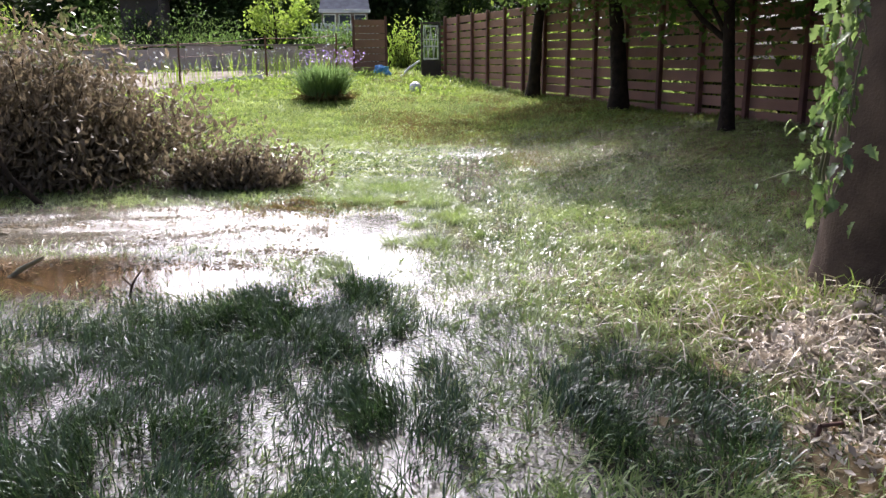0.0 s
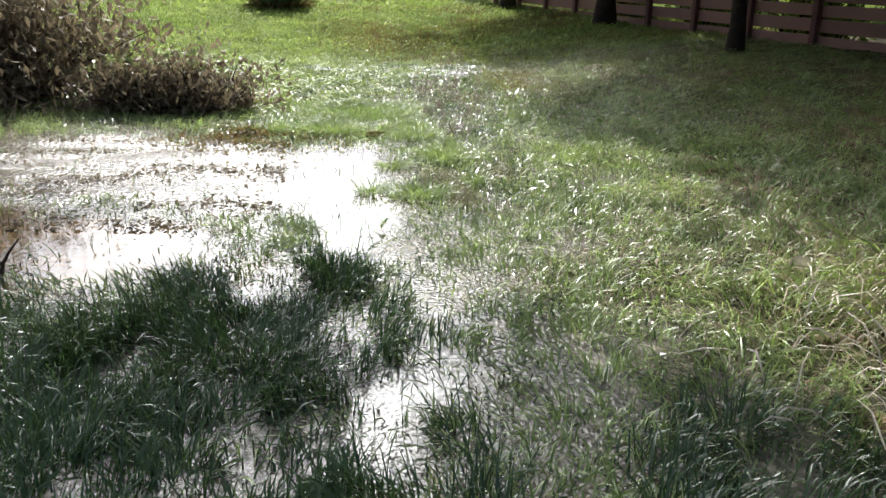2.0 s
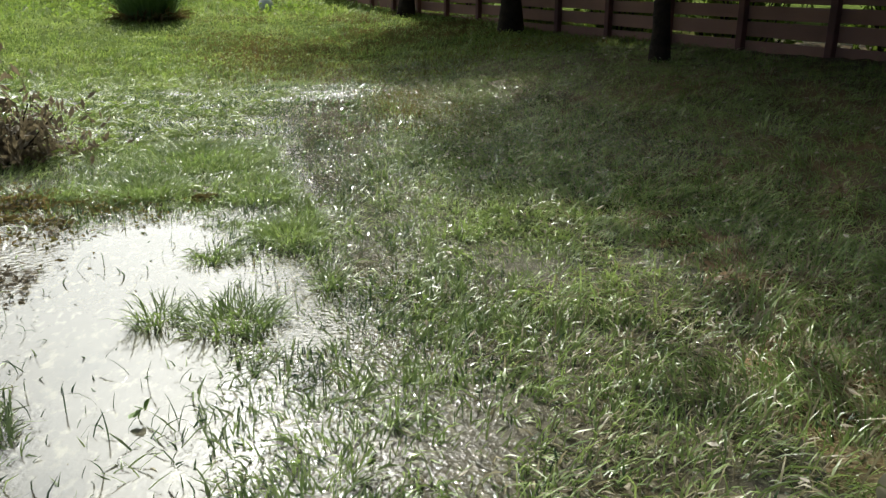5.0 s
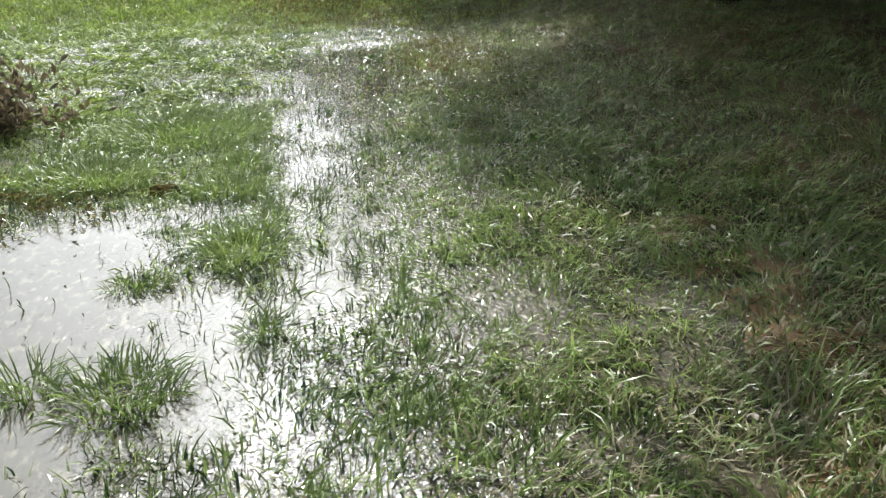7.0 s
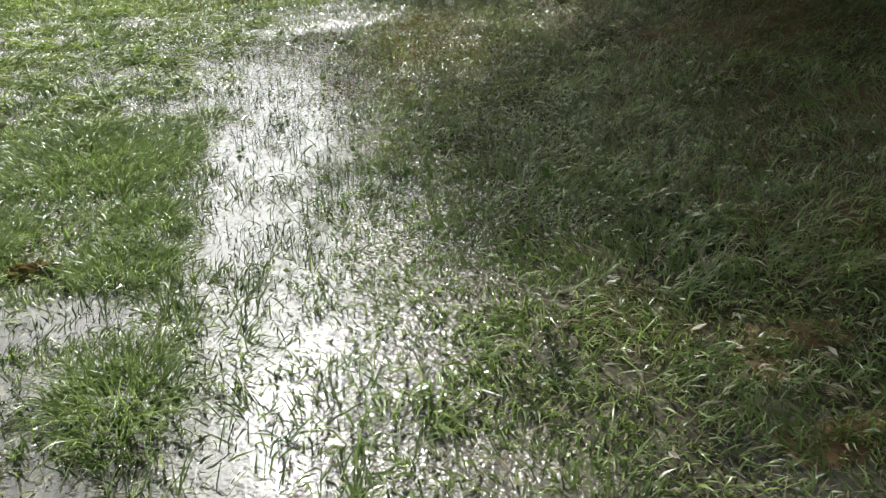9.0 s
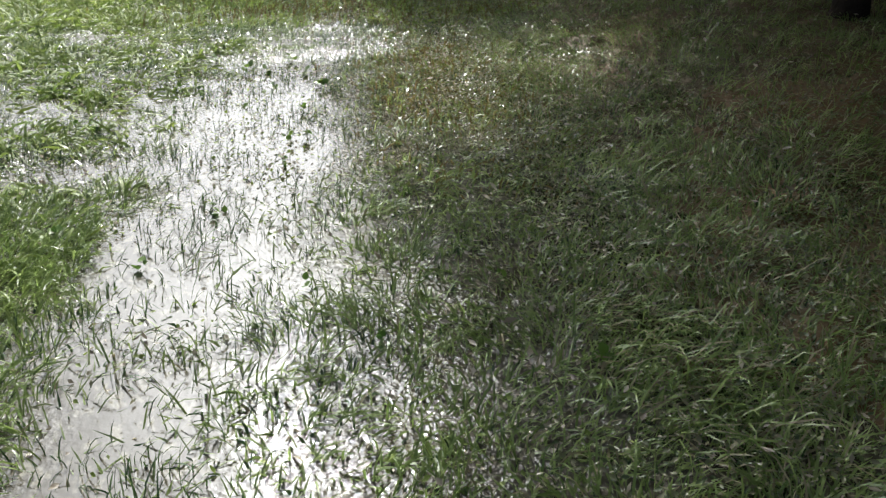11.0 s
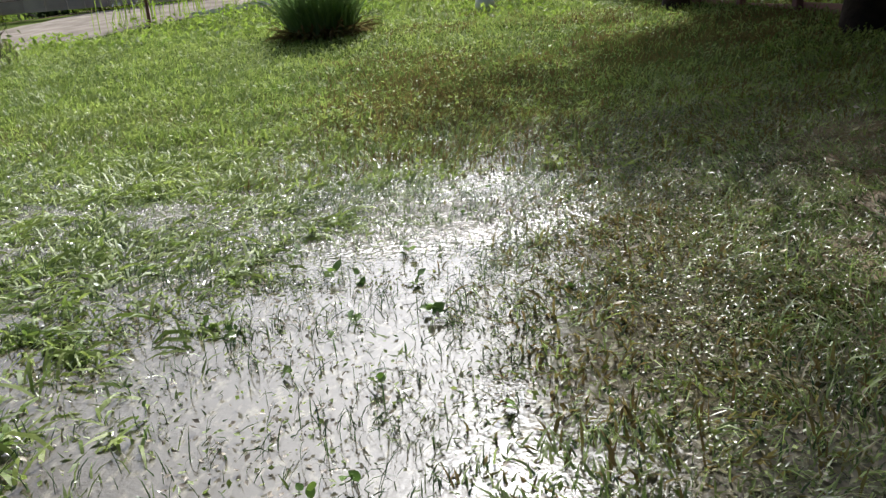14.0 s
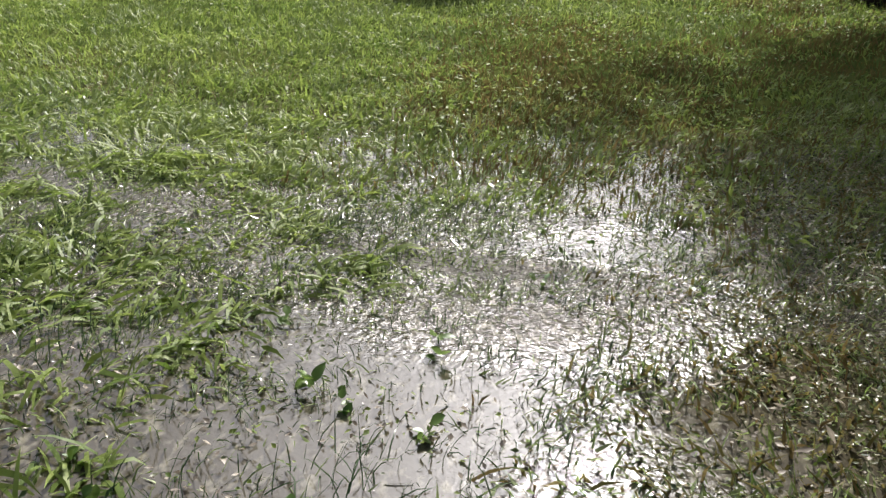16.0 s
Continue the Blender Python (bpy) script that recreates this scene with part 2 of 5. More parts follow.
def tube_np(points, radii, sides=8):
    """Vertices and quads of a tube along points."""
    pts = np.asarray(points, float)
    v, f = [], []
    for i, p in enumerate(pts):
        d = pts[min(i + 1, len(pts) - 1)] - pts[max(i - 1, 0)]
        d /= np.linalg.norm(d) + 1e-9
        a = np.cross(d, (0.31, 0.95, 0.02) if abs(d[1]) < 0.9 else (1, 0, 0))
        a /= np.linalg.norm(a)
        b = np.cross(d, a)
        for k in range(sides):
            t = 2 * math.pi * k / sides
            v.append(p + radii[i] * (a * math.cos(t) + b * math.sin(t)))
    for i in range(len(pts) - 1):
        for k in range(sides):
            k2 = (k + 1) % sides
            f += [i * sides + k, i * sides + k2, (i + 1) * sides + k2, (i + 1) * sides + k]
    return np.array(v), np.array(f)


def tubes(name, lines, material, parent=None, sides=8, **tags):
    vs, fs, o = [], [], 0
    for pts, radii in lines:
        v, f = tube_np(pts, radii, sides)
        vs.append(v)
        fs.append(f + o)
        o += len(v)
    f = np.concatenate(fs)
    me = mesh_np(name, np.concatenate(vs), f, np.full(len(f) // 4, 4), material)
    me.polygons.foreach_set("use_smooth", np.ones(len(me.polygons), bool))
    return link(name, me, parent, **tags)


def blades(base, length, width, lean, heading, droop=0.5, fine=False):
    """Grass blades as arrays: bent strips with a point, fine ones with one more bend. base (n,3)."""
    n = len(base)
    d = np.stack([np.cos(heading), np.sin(heading), np.zeros(n)], 1)
    s = np.stack([-np.sin(heading), np.cos(heading), np.zeros(n)], 1)
    up = np.array([0, 0, 1.0])
    tw = rng.normal(0, 0.55, n)[:, None]
    s = s * np.cos(tw) + up * np.sin(tw)
    L, W = length[:, None], width[:, None] / 2
    a1 = lean[:, None]
    a2 = np.minimum(a1 + droop * (0.7 if fine else 1.0), 2.1)
    a3 = np.minimum(a1 + droop * 1.6, 2.4)
    p1 = base + L * (0.4 if fine else 0.55) * (up * np.cos(a1) + d * np.sin(a1))
    p2 = p1 + L * (0.33 if fine else 0.45) * (up * np.cos(a2) + d * np.sin(a2))
    if not fine:
        v = np.stack([base - s * W * 0.8, base + s * W * 0.8, p1 + s * W, p1 - s * W, p2], 1).reshape(-1, 3)
        f = (np.arange(n)[:, None] * 5 + np.array([0, 1, 2, 3, 3, 2, 4])).ravel()
        return v, f, np.tile([4, 3], n)
    tip = p2 + L * 0.27 * (up * np.cos(a3) + d * np.sin(a3))
    v = np.stack([base - s * W * 0.7, base + s * W * 0.7, p1 + s * W, p1 - s * W, p2 + s * W * 0.75, p2 - s * W * 0.75, tip], 1).reshape(-1, 3)
    o = np.arange(n)[:, None] * 7
    f = (o + np.array([0, 1, 2, 3, 3, 2, 4, 5, 5, 4, 6])).ravel()
    return v, f, np.tile([4, 4, 3], n)


def leaves(center, normal, size, aspect=0.5, fold=0.25, heading=None, simple=False):
    """Leaves as arrays: each a folded, pointed leaf; simple ones have two faces."""
    n = len(center)
    normal = normal / (np.linalg.norm(normal, axis=1, keepdims=True) + 1e-9)
    r = rng.normal(size=(n, 3)) if heading is None else heading
    a = r - normal * np.sum(r * normal, 1, keepdims=True)
    a /= np.linalg.norm(a, axis=1, keepdims=True) + 1e-9
    b = np.cross(normal, a)
    S = size[:, None]
    p0 = center - a * S * 0.5
    p3 = center + a * S * 0.5 - normal * S * 0.12
    c = center - normal * S * fold * 0.4
    q1 = center + b * S * aspect * 0.5 - a * S * 0.08
    q2 = center - b * S * aspect * 0.5 - a * S * 0.08
    if simple:
        v = np.stack([p0, q1, p3, q2], 1).reshape(-1, 3)
        f = (np.arange(n)[:, None] * 4 + np.array([0, 1, 2, 0, 2, 3])).ravel()
        return v, f, np.full(n * 2, 3)
    v = np.stack([p0, q1, p3, q2, c], 1).reshape(-1, 3)
    o = np.arange(n)[:, None] * 5
    f = (o + np.array([0, 1, 4, 4, 1, 2, 0, 4, 3, 4, 2, 3])).ravel()
    return v, f, np.full(n * 4, 3)


def noise2(x, y, s, seed=0):
    """Smooth value noise in -1..1 on arrays, feature size s."""
    g = np.random.default_rng(seed).uniform(-1, 1, (64, 64))
    u, w = x / s, y / s
    i, j = np.floor(u).astype(int), np.floor(w).astype(int)
    fu, fw = u - i, w - j
    fu, fw = fu * fu * (3 - 2 * fu), fw * fw * (3 - 2 * fw)
    a, b = g[i % 64, j % 64], g[(i + 1) % 64, j % 64]
    c, d = g[i % 64, (j + 1) % 64], g[(i + 1) % 64, (j + 1) % 64]
    return (a * (1 - fu) + b * fu) * (1 - fw) + (c * (1 - fu) + d * fu) * fw


# ---- lie of the land ----
# open water: stretches from x, y to x, y with a half-width, and openness
RUNNING = [(-4.6, 7.1, -2.6, 7.15, 0.72, 0.95), (-2.6, 7.2, -1.3, 6.75, 0.85, 0.95), (-1.3, 6.7, -0.85, 6.2, 0.5, 0.8), (-3.1, 5.8, -1.8, 5.42, 0.36, 0.95)]
POOL = [(-0.85, 7.15, -0.7, 6.0, 0.33, 1.0), (-0.75, 6.0, -0.72, 5.35, 0.3, 0.97), (-0.3, 6.7, -0.22, 5.9, 0.14, 0.8), (-0.4, 5.5, -0.3, 5.25, 0.15, 0.75)]
CHANNEL = [
    (-0.62, 5.6, -0.6, 4.5, 0.1, 0.88), (-0.6, 4.5, -0.68, 4.0, 0.1, 0.88), (-0.8, 4.1, -0.82, 3.7, 0.08, 0.82), (-0.84, 3.15, -0.78, 2.6, 0.1, 0.55),
    (-1.1, 3.4, -1.06, 3.2, 0.08, 0.55), (-1.22, 4.8, -1.17, 4.9, 0.07, 0.75), (-2.28, 4.25, -2.2, 4.1, 0.12, 0.85), (-1.6, 4.2, -1.45, 4.4, 0.06, 0.7),
    (-1.75, 3.3, -1.5, 3.75, 0.05, 0.6), (-0.48, 3.9, -0.46, 3.6, 0.1, 0.45), 
    (-0.55, 6.45, 0.1, 6.35, 0.2, 0.85), (0.05, 6.2, 0.26, 6.95, 0.13, 0.85), (0.28, 6.95, 0.3, 7.5, 0.14, 0.8), (0.3, 7.5, 0.28, 8.6, 0.13, 0.55), (-0.75, 7.45, 0.0, 7.45, 0.12, 0.65), (0.03, 7.3, 0.05, 6.6, 0.1, 0.6),
]
UPPER_POOL = [
    (0.28, 7.9, 0.33, 9.0, 0.34, 0.93), (0.36, 9.0, 0.5, 10.2, 0.36, 0.97), (0.52, 10.2, 0.64, 11.2, 0.42, 0.97), (0.6, 11.2, 0.75, 12.0, 0.28, 0.9), (0.75, 12.0, 0.93, 12.7, 0.2, 0.7),
    (1.0, 13.0, 1.22, 14.3, 0.22, 0.6), (0.3, 11.05, -0.4, 11.05, 0.35, 0.9), (-0.35, 9.75, 0.0, 9.75, 0.15, 0.8), (-0.85, 10.9, -0.6, 11.15, 0.15, 0.7), (-0.3, 11.65, -0.8, 12.1, 0.12, 0.65),
    (-0.8, 12.1, -1.7, 12.9, 0.12, 0.55), (-1.83, 13.25, -2.1, 13.75, 0.18, 0.65), (0.1, 11.6, 0.4, 11.75, 0.12, 0.7),
]
SOAKED = [(-2.3, 11.8, 0.0, 11.8, 0.75, 0.6), (0.2, 12.0, 1.3, 12.2, 0.8, 0.66), (-1.9, 10.2, 0.2, 10.6, 0.6, 0.68), (-0.4, 10.5, -0.7, 11.2, 0.28, 0.8), (-2.6, 13.6, -1.2, 13.3, 0.4, 0.5), (-0.3, 4.2, 0.1, 6.6, 0.35, 0.42)]
PUDDLES = RUNNING + POOL + CHANNEL + UPPER_POOL + SOAKED
# tufts that stand in the water: x, y, half-widths, height
TUFTS = [(-0.43, 6.1, 0.14, 0.14, 0.14), (-0.68, 6.18, 0.07, 0.08, 0.15), (-0.15, 7.02, 0.13, 0.2, 0.15), (-0.5, 6.8, 0.09, 0.07, 0.08), (-0.06, 6.37, 0.08, 0.1, 0.1), (-0.82, 7.95, 0.16, 0.1, 0.16), (-0.2, 8.1, 0.12, 0.14, 0.12), (-0.25, 7.75, 0.2, 0.12, 0.12), (-0.55, 8.95, 0.45, 0.5, 0.12), (-0.9, 8.1, 0.3, 0.28, 0.12), (-0.05, 7.35, 0.07, 0.12, 0.1), (0.64, 12.16, 0.12, 0.06, 0.06)]
# brown mud that lifts above the water
MUD_BARS = [(-1.9, 6.3, 0.5, 0.08, 0.07), (-2.8, 7.6, 0.6, 0.1, 0.07), (-1.3, 7.25, 0.35, 0.12, 0.07), (-3.2, 6.5, 0.5, 0.07, 0.07), (-2.0, 7.1, 0.3, 0.06, 0.065), (-3.6, 7.3, 0.5, 0.08, 0.07), (-0.5, 3.78, 0.16, 0.18, 0.02), (-1.32, 7.95, 0.45, 0.2, 0.06), (-0.95, 8.35, 0.25, 0.14, 0.05), (0.5, 2.88, 0.35, 0.3, 0.07), (0.75, 3.4, 0.5, 0.5, 0.06)]


def stretch(x, y, segs, wob=0.0):
    """The strongest of several soft-edged stretches at each place."""
    o = np.zeros_like(x)
    for x0, y0, x1, y1, r, k in segs:
        dx, dy = x1 - x0, y1 - y0
        t = np.clip(((x - x0) * dx + (y - y0) * dy) / (dx * dx + dy * dy + 1e-9), 0, 1)
        d = np.hypot(x - x0 - t * dx, y - y0 - t * dy) / r + wob
        o = np.maximum(o, k * np.clip((1.3 - d) / 0.5, 0, 1))
    return o


def in_tufts(x, y):
    o = np.zeros_like(x)
    wob = 0.3 * noise2(x, y, 0.09, 35)
    for cx, cy, rx, ry, h in TUFTS:
        o = np.maximum(o, np.clip(1.5 - 1.3 * (np.hypot((x - cx) / rx, (y - cy) / ry) + wob), 0, 1))
    return o


def bank(x, y):
    """Where the water ends towards the board fence."""
    return np.interp(y, [3, 4, 5, 5.6, 6, 6.6, 7.5, 8.4, 9, 9.6, 10.5, 11, 12, 13.5], [-0.55, -0.5, -0.45, -0.15, -0.05, 0.35, 0.42, 0.47, 0.75, 0.92, 1.02, 1.12, 1.12, 1.4])


def openness(x, y):
    """0 in thick grass, 1 in open water."""
    wob = 0.26 * noise2(x, y, 0.13, 3) + 0.16 * noise2(x, y, 0.6, 4)
    o = stretch(x, y, PUDDLES, wob)
    rim = bank(x, y) + 0.14 * noise2(x, y, 0.22, 41) + 0.16 * noise2(x, y, 0.55, 42)
    o = o * np.clip((rim + 0.15 - x) / 0.4, 0.05, 1) * (1 - 0.85 * in_tufts(x, y))
    return np.maximum(o, stretch(x, y, [(0.58, 3.78, 0.6, 3.66, 0.1, 0.9)], wob))


def height(x, y):
    """Ground: flooded flat near, then a gentle rise, and a bank along the board fence."""
    x, y = np.asarray(x, float), np.asarray(y, float)
    rise = np.interp(y, [14.5, 17, 20.6, 22.8, 24.3, 26.5, 29, 34, 45], [0, 0.15, 0.5, 0.62, 0.82, 1.06, 1.24, 1.4, 1.5])
    side = np.interp(x, [-14, -5, 0, 2, 4.2], [0.8, 1.05, 1.0, 0.87, 0.65])
    z = rise * side + 0.018 * noise2(x, y, 0.5, 1) + 0.02 * noise2(x, y, 1.7, 2)
    z = z + np.interp(x, [1.9, 4.2, 6], [0, 0.33, 0.36]) * np.interp(y, [4, 9], [0.2, 1])
    for cx, cy, rx, ry, k in MUD_BARS:
        d = np.sqrt(((x - cx) / rx) ** 2 + ((y - cy) / ry) ** 2) + 0.35 * noise2(x, y, 0.3, 21)
        z = z + k * np.clip(1.2 - d, 0, 1)
    near = np.clip((15.5 - y) / 2, 0, 1)
    z = z + near * (np.interp(x - bank(x, y), [0.0, 0.8, 1.5], [-0.045, -0.03, 0.014]) - 0.095 * openness(x, y) + 0.022 * noise2(x, y, 0.13, 31)) + 0.03 * np.clip(y - 13.5, 0, 1)
    return z


def hz(x, y):
    return float(height(np.array([x]), np.array([y]))[0])


xs = np.concatenate(([-400, -150, -70, -40, -25, -18], np.arange(-14, -2.5, 0.2), np.arange(-2.5, 2.8, 0.05), np.arange(2.8, 10, 0.15), [10, 14, 20, 30, 60, 150, 400]))
ys = np.concatenate(([-400, -150, -60, -25, -12, -6], np.arange(-3, 2, 0.2), np.arange(2, 14.5, 0.05), np.arange(14.5, 34, 0.15), [34, 38, 45, 60, 100, 200, 400]))
X, Y = np.meshgrid(xs, ys)
Z = height(X.ravel(), Y.ravel())
nx, ny = len(xs), len(ys)
i, j = np.meshgrid(np.arange(nx - 1), np.arange(ny - 1))
a = (j * nx + i).ravel()
F = np.stack([a, a + 1, a + 1 + nx, a + nx], 1).ravel()
me = mesh_np("ground", np.stack([X.ravel(), Y.ravel(), Z], 1), F, np.full(len(a), 4), M_SOIL)
me.polygons.foreach_set("use_smooth", np.ones(len(me.polygons), bool))
link("ground", me, None, "wet brown soil of a flooded yard, rising gently behind", "ground", "", "structure")
WNX, WNY = 191, 171
wx, wy = np.meshgrid(np.linspace(-10.5, 8.5, WNX), np.linspace(-2, 15, WNY))
a = (np.arange(WNY - 1)[:, None] * WNX + np.arange(WNX - 1)[None, :]).ravel()
me = mesh_np("water", np.stack([wx.ravel(), wy.ravel(), np.zeros(wx.size)], 1), np.stack([a, a + 1, a + WNX + 1, a + WNX], 1).ravel(), np.full(len(a), 4), M_WATER)
running = np.zeros(wx.size)
for cx, cy, rx, ry in ((-2.4, 7.0, 1.0, 1.0), (-4.9, 7.2, 2.0, 1.1), (-0.2, 12.5, 1.7, 0.75), (-1.5, 11.9, 1.3, 0.6), (-1.3, 9.9, 0.8, 0.45)):
    running = np.maximum(running, np.clip(1.4 - np.sqrt(((wx.ravel() - cx) / rx) ** 2 + ((wy.ravel() - cy) / ry) ** 2), 0, 1))
calm = np.clip(1.9 - 1.3 * np.sqrt(((wx.ravel() + 2.4) / 1.05) ** 2 + ((wy.ravel() - 5.45 + 0.3 * (wx.ravel() + 2.4)) / 0.52) ** 2) + 0.35 * noise2(wx.ravel(), wy.ravel(), 0.3, 59), 0, 1)
running = running * (1 - calm) * np.clip(0.72 + 0.9 * noise2(wx.ravel() * 0.5, wy.ravel() * 1.4, 0.3, 63), 0.15, 1)
me.attributes.new("running", "FLOAT", "POINT").data.foreach_set("value", running.astype(np.float32))
ruffled = 0.04 + 0.95 * np.clip(1.02 - openness(wx.ravel(), wy.ravel()), 0, 1) * np.interp(wy.ravel(), [2, 3.5, 13, 14], [0.5, 1, 1, 0.4])
me.attributes.new("ruffled", "FLOAT", "POINT").data.foreach_set("value", (ruffled * (1 - 0.95 * calm) * np.where(wy.ravel() > 8.5, np.clip((bank(0, wy.ravel()) + 0.15 - wx.ravel()) / 0.3, 0.25, 1), 1)).astype(np.float32))
me.attributes.new("silt", "FLOAT", "POINT").data.foreach_set("value", calm.astype(np.float32))
link("water", me, None, "shallow muddy flood water standing in the grass", "water", "", "structure")


def scatter(x0, x1, y0, y1, per_m2):
    n = int((x1 - x0) * (y1 - y0) * per_m2)
    return rng.uniform(x0, x1, n), rng.uniform(y0, y1, n)


def sow(name, x, y, keep, material, length, width, lean, label, toward=None, spread=1.0, droop=0.6, fine=False):
    k = rng.random(len(x)) < keep
    x, y = x[k], y[k]
    n = len(x)
    base = np.stack([x, y, np.maximum(height(x, y) - 0.01, -0.014)], 1)
    flow = 3.0 * noise2(x, y, 0.5, 11) + 2.2 * noise2(x, y, 0.15, 12)
    head = (flow if toward is None else toward) + rng.normal(0, spread, n)
    tuft = 1 + 0.35 * noise2(x, y, 0.3, 13)
    L = rng.uniform(*length, n) * tuft
    v, f, s = blades(base, L, rng.uniform(*width, n), np.abs(rng.normal(*lean, n)), head, droop * rng.uniform(0.3, 1.6, n)[:, None], fine)
    return link(name, mesh_np(name, v, f, s, material), None, label, "grass", "", "stuff")


# near grass
x, y = scatter(-4.5, 5.5, 1.6, 15.5, 4500)
x2, y2 = scatter(-1.6, 2.0, 2.2, 12.5, 5500)
x2 = x2 + np.interp(y2, [2.2, 5, 8, 12], [-0.6, -0.1, 0.3, 0.4])
x, y = np.concatenate((x, x2)), np.concatenate((y, y2))
near_path = np.clip(1.25 - np.abs(x - 0.4) / 6, 0.35, 1) * np.interp(y, [1.6, 7, 14.5], [1, 1, 0.8])
op = openness(x, y)
bare = np.clip(2.2 - 1.6 * np.sqrt(((x + 2.35) / 0.95) ** 2 + ((y - 5.5) / 0.42) ** 2) + 0.5 * noise2(x, y, 0.2, 57), 0, 0.95)
for cx, cy, rx, ry in ((0.52, 2.85, 0.26, 0.28), (0.58, 3.65, 0.16, 0.24)):
    bare = np.maximum(bare, np.clip(1.9 - 1.6 * np.sqrt(((x - cx) / rx) ** 2 + ((y - cy) / ry) ** 2) + 0.5 * noise2(x, y, 0.1, 58), 0, 0.93))
veg = (1 - bare) * (1 - op) ** 1.9 * near_path * np.clip(0.72 + 0.3 * noise2(x, y, 0.22, 5) + 0.7 * noise2(x, y, 0.07, 32), np.where(x > 1.1, 0.4, 0.15), 1.1)
# tall dark tufts, and patches where tree shade is painted as darker grass
shade_tufts = np.zeros_like(x)
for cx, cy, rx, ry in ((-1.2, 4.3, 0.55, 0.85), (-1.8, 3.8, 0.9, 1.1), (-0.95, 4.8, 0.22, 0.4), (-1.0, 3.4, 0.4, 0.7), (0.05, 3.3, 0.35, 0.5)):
    shade_tufts = np.maximum(shade_tufts, np.clip(1.2 - np.sqrt(((x - cx) / rx) ** 2 + ((y - cy) / ry) ** 2), 0, 1))
brown = np.clip(1.4 - np.sqrt(((x - 1.4) / 0.6) ** 2 + ((y - 12.0) / 2.2) ** 2), 0, 1)
straw = np.clip((x - bank(x, y) - 0.25) / 1.5, 0.05, 0.55) * np.clip((7.5 - y) / 2, 0.35, 1)
rest = 1 - np.clip(shade_tufts * 1.3, 0, 1)
wet = np.clip(1.1 - np.abs(x - bank(x, y) - 0.1) / np.interp(y, [5.5, 6.2, 7.5, 8.5], [0.9, 0.5, 0.5, 0.8]), 0, 1)
veg = veg * (1 - wet * np.clip(0.42 - 1.5 * noise2(x, y, 0.045, 33) - 0.2 * noise2(x, y, 0.16, 34), 0, 0.88))
sheet = np.clip(1.4 - np.sqrt(((x + 0.2) / 2.5) ** 2 + ((y - 10.9) / 1.5) ** 2), 0, 1)
body = veg * rest * (1 - straw) * (1 - 0.5 * brown) * (1 - 0.8 * sheet)
sow("grass", x, y, body * 0.62, M_GRASS, (0.04, 0.09), (0.0035, 0.0065), (0.75, 0.4), "wet green grass standing out of the flood water")
sow("flattened_grass", x, y, body * 0.33, M_GRASS, (0.06, 0.13), (0.004, 0.007), (1.15, 0.25), "wet green grass combed flat by flowing water", spread=0.7, droop=0.5)
sow("dead_grass", x, y, veg * rest * straw * 0.8, M_STRAW, (0.05, 0.11), (0.0035, 0.007), (1.05, 0.35), "matted pale dead grass")
long = np.clip((x - bank(x, y) - 0.45) / 0.5, 0, 1) * np.interp(y, [3, 8, 10], [1, 0.8, 0.3]) * np.clip(0.55 + 0.9 * noise2(x, y, 0.35, 37), 0.05, 1)
sow("long_grass", x, y, veg * rest * long * 0.3, M_GRASS, (0.1, 0.2), (0.003, 0.0062), (0.75, 0.35), "long green grass drooping over in swathes", spread=0.8, droop=0.9, fine=True)
sow("long_dead_grass", x, y, veg * rest * long * 0.1, M_STRAW, (0.1, 0.2), (0.003, 0.006), (0.9, 0.3), "long pale dead grass among the green", spread=0.8, droop=0.9, fine=True)
sow("brown_grass", x, y, veg * brown * 0.3, M_BROWNGRASS, (0.04, 0.1), (0.006, 0.012), (0.8, 0.4), "short brown grass and weeds")
sow("shade_dark_grass", x, y, (1 - bare) * (1 - op) ** 2 * shade_tufts * 2.1 * np.clip(0.66 + 1.5 * noise2(x * 1.3, y * 0.7, 0.24, 6) + 0.5 * noise2(x, y, 0.08, 36), 0.12, 1), M_DARKGRASS, (0.06, 0.15), (0.0035, 0.006), (0.5, 0.4), "tall dark green grass in tufts in the water, tree shade put into its colour", droop=0.5, fine=True)
x, y = scatter(-4.5, 2.0, 3.0, 14.5, 2000)
x2, y2 = scatter(-1.2, 1.6, 4.5, 13.5, 4500)
x, y = np.concatenate((x, x2)), np.concatenate((y, y2))
op = openness(x, y)
thin = np.clip(1.5 * op, 0, 1) * np.clip(1.2 - op * 0.8, 0, 1) * (1 - 0.88 * stretch(x, y, POOL)) * (1 - 0.78 * stretch(x, y, RUNNING)) * np.clip(0.42 + 0.6 * noise2(x, y, 0.3, 8) + 0.6 * noise2(x, y, 0.08, 18), 0.06, 1)
sow("sparse_grass", x, y, thin * np.interp(y, [9.5, 10.5], [0.8, 0.5]), M_DARKGRASS, (0.03, 0.11), (0.002, 0.0042), (0.45, 0.4), "thin grass stalks standing in open water", fine=True)
sow("floating_grass", x, y, thin * np.clip(1.3 - 1.2 * op, 0.1, 1) * np.where(y < 8.5, 0.5, np.clip((y - 9) / 2, 0.15, 0.7)), M_WETGRASS, (0.04, 0.11), (0.003, 0.0055), (1.15, 0.3), "light green grass blades bent onto the water", spread=0.9, droop=0.3)
x, y = scatter(-2.6, 2.6, 2.6, 14.5, 4200)
op = openness(x, y)
bits = np.clip(1.1 - op, np.where((x < -1.3) & (y > 5.6), 0.3, 0.07), 1) ** 1.4 * np.clip(0.5 + 0.7 * noise2(x, y, 0.25, 22), 0.05, 1)
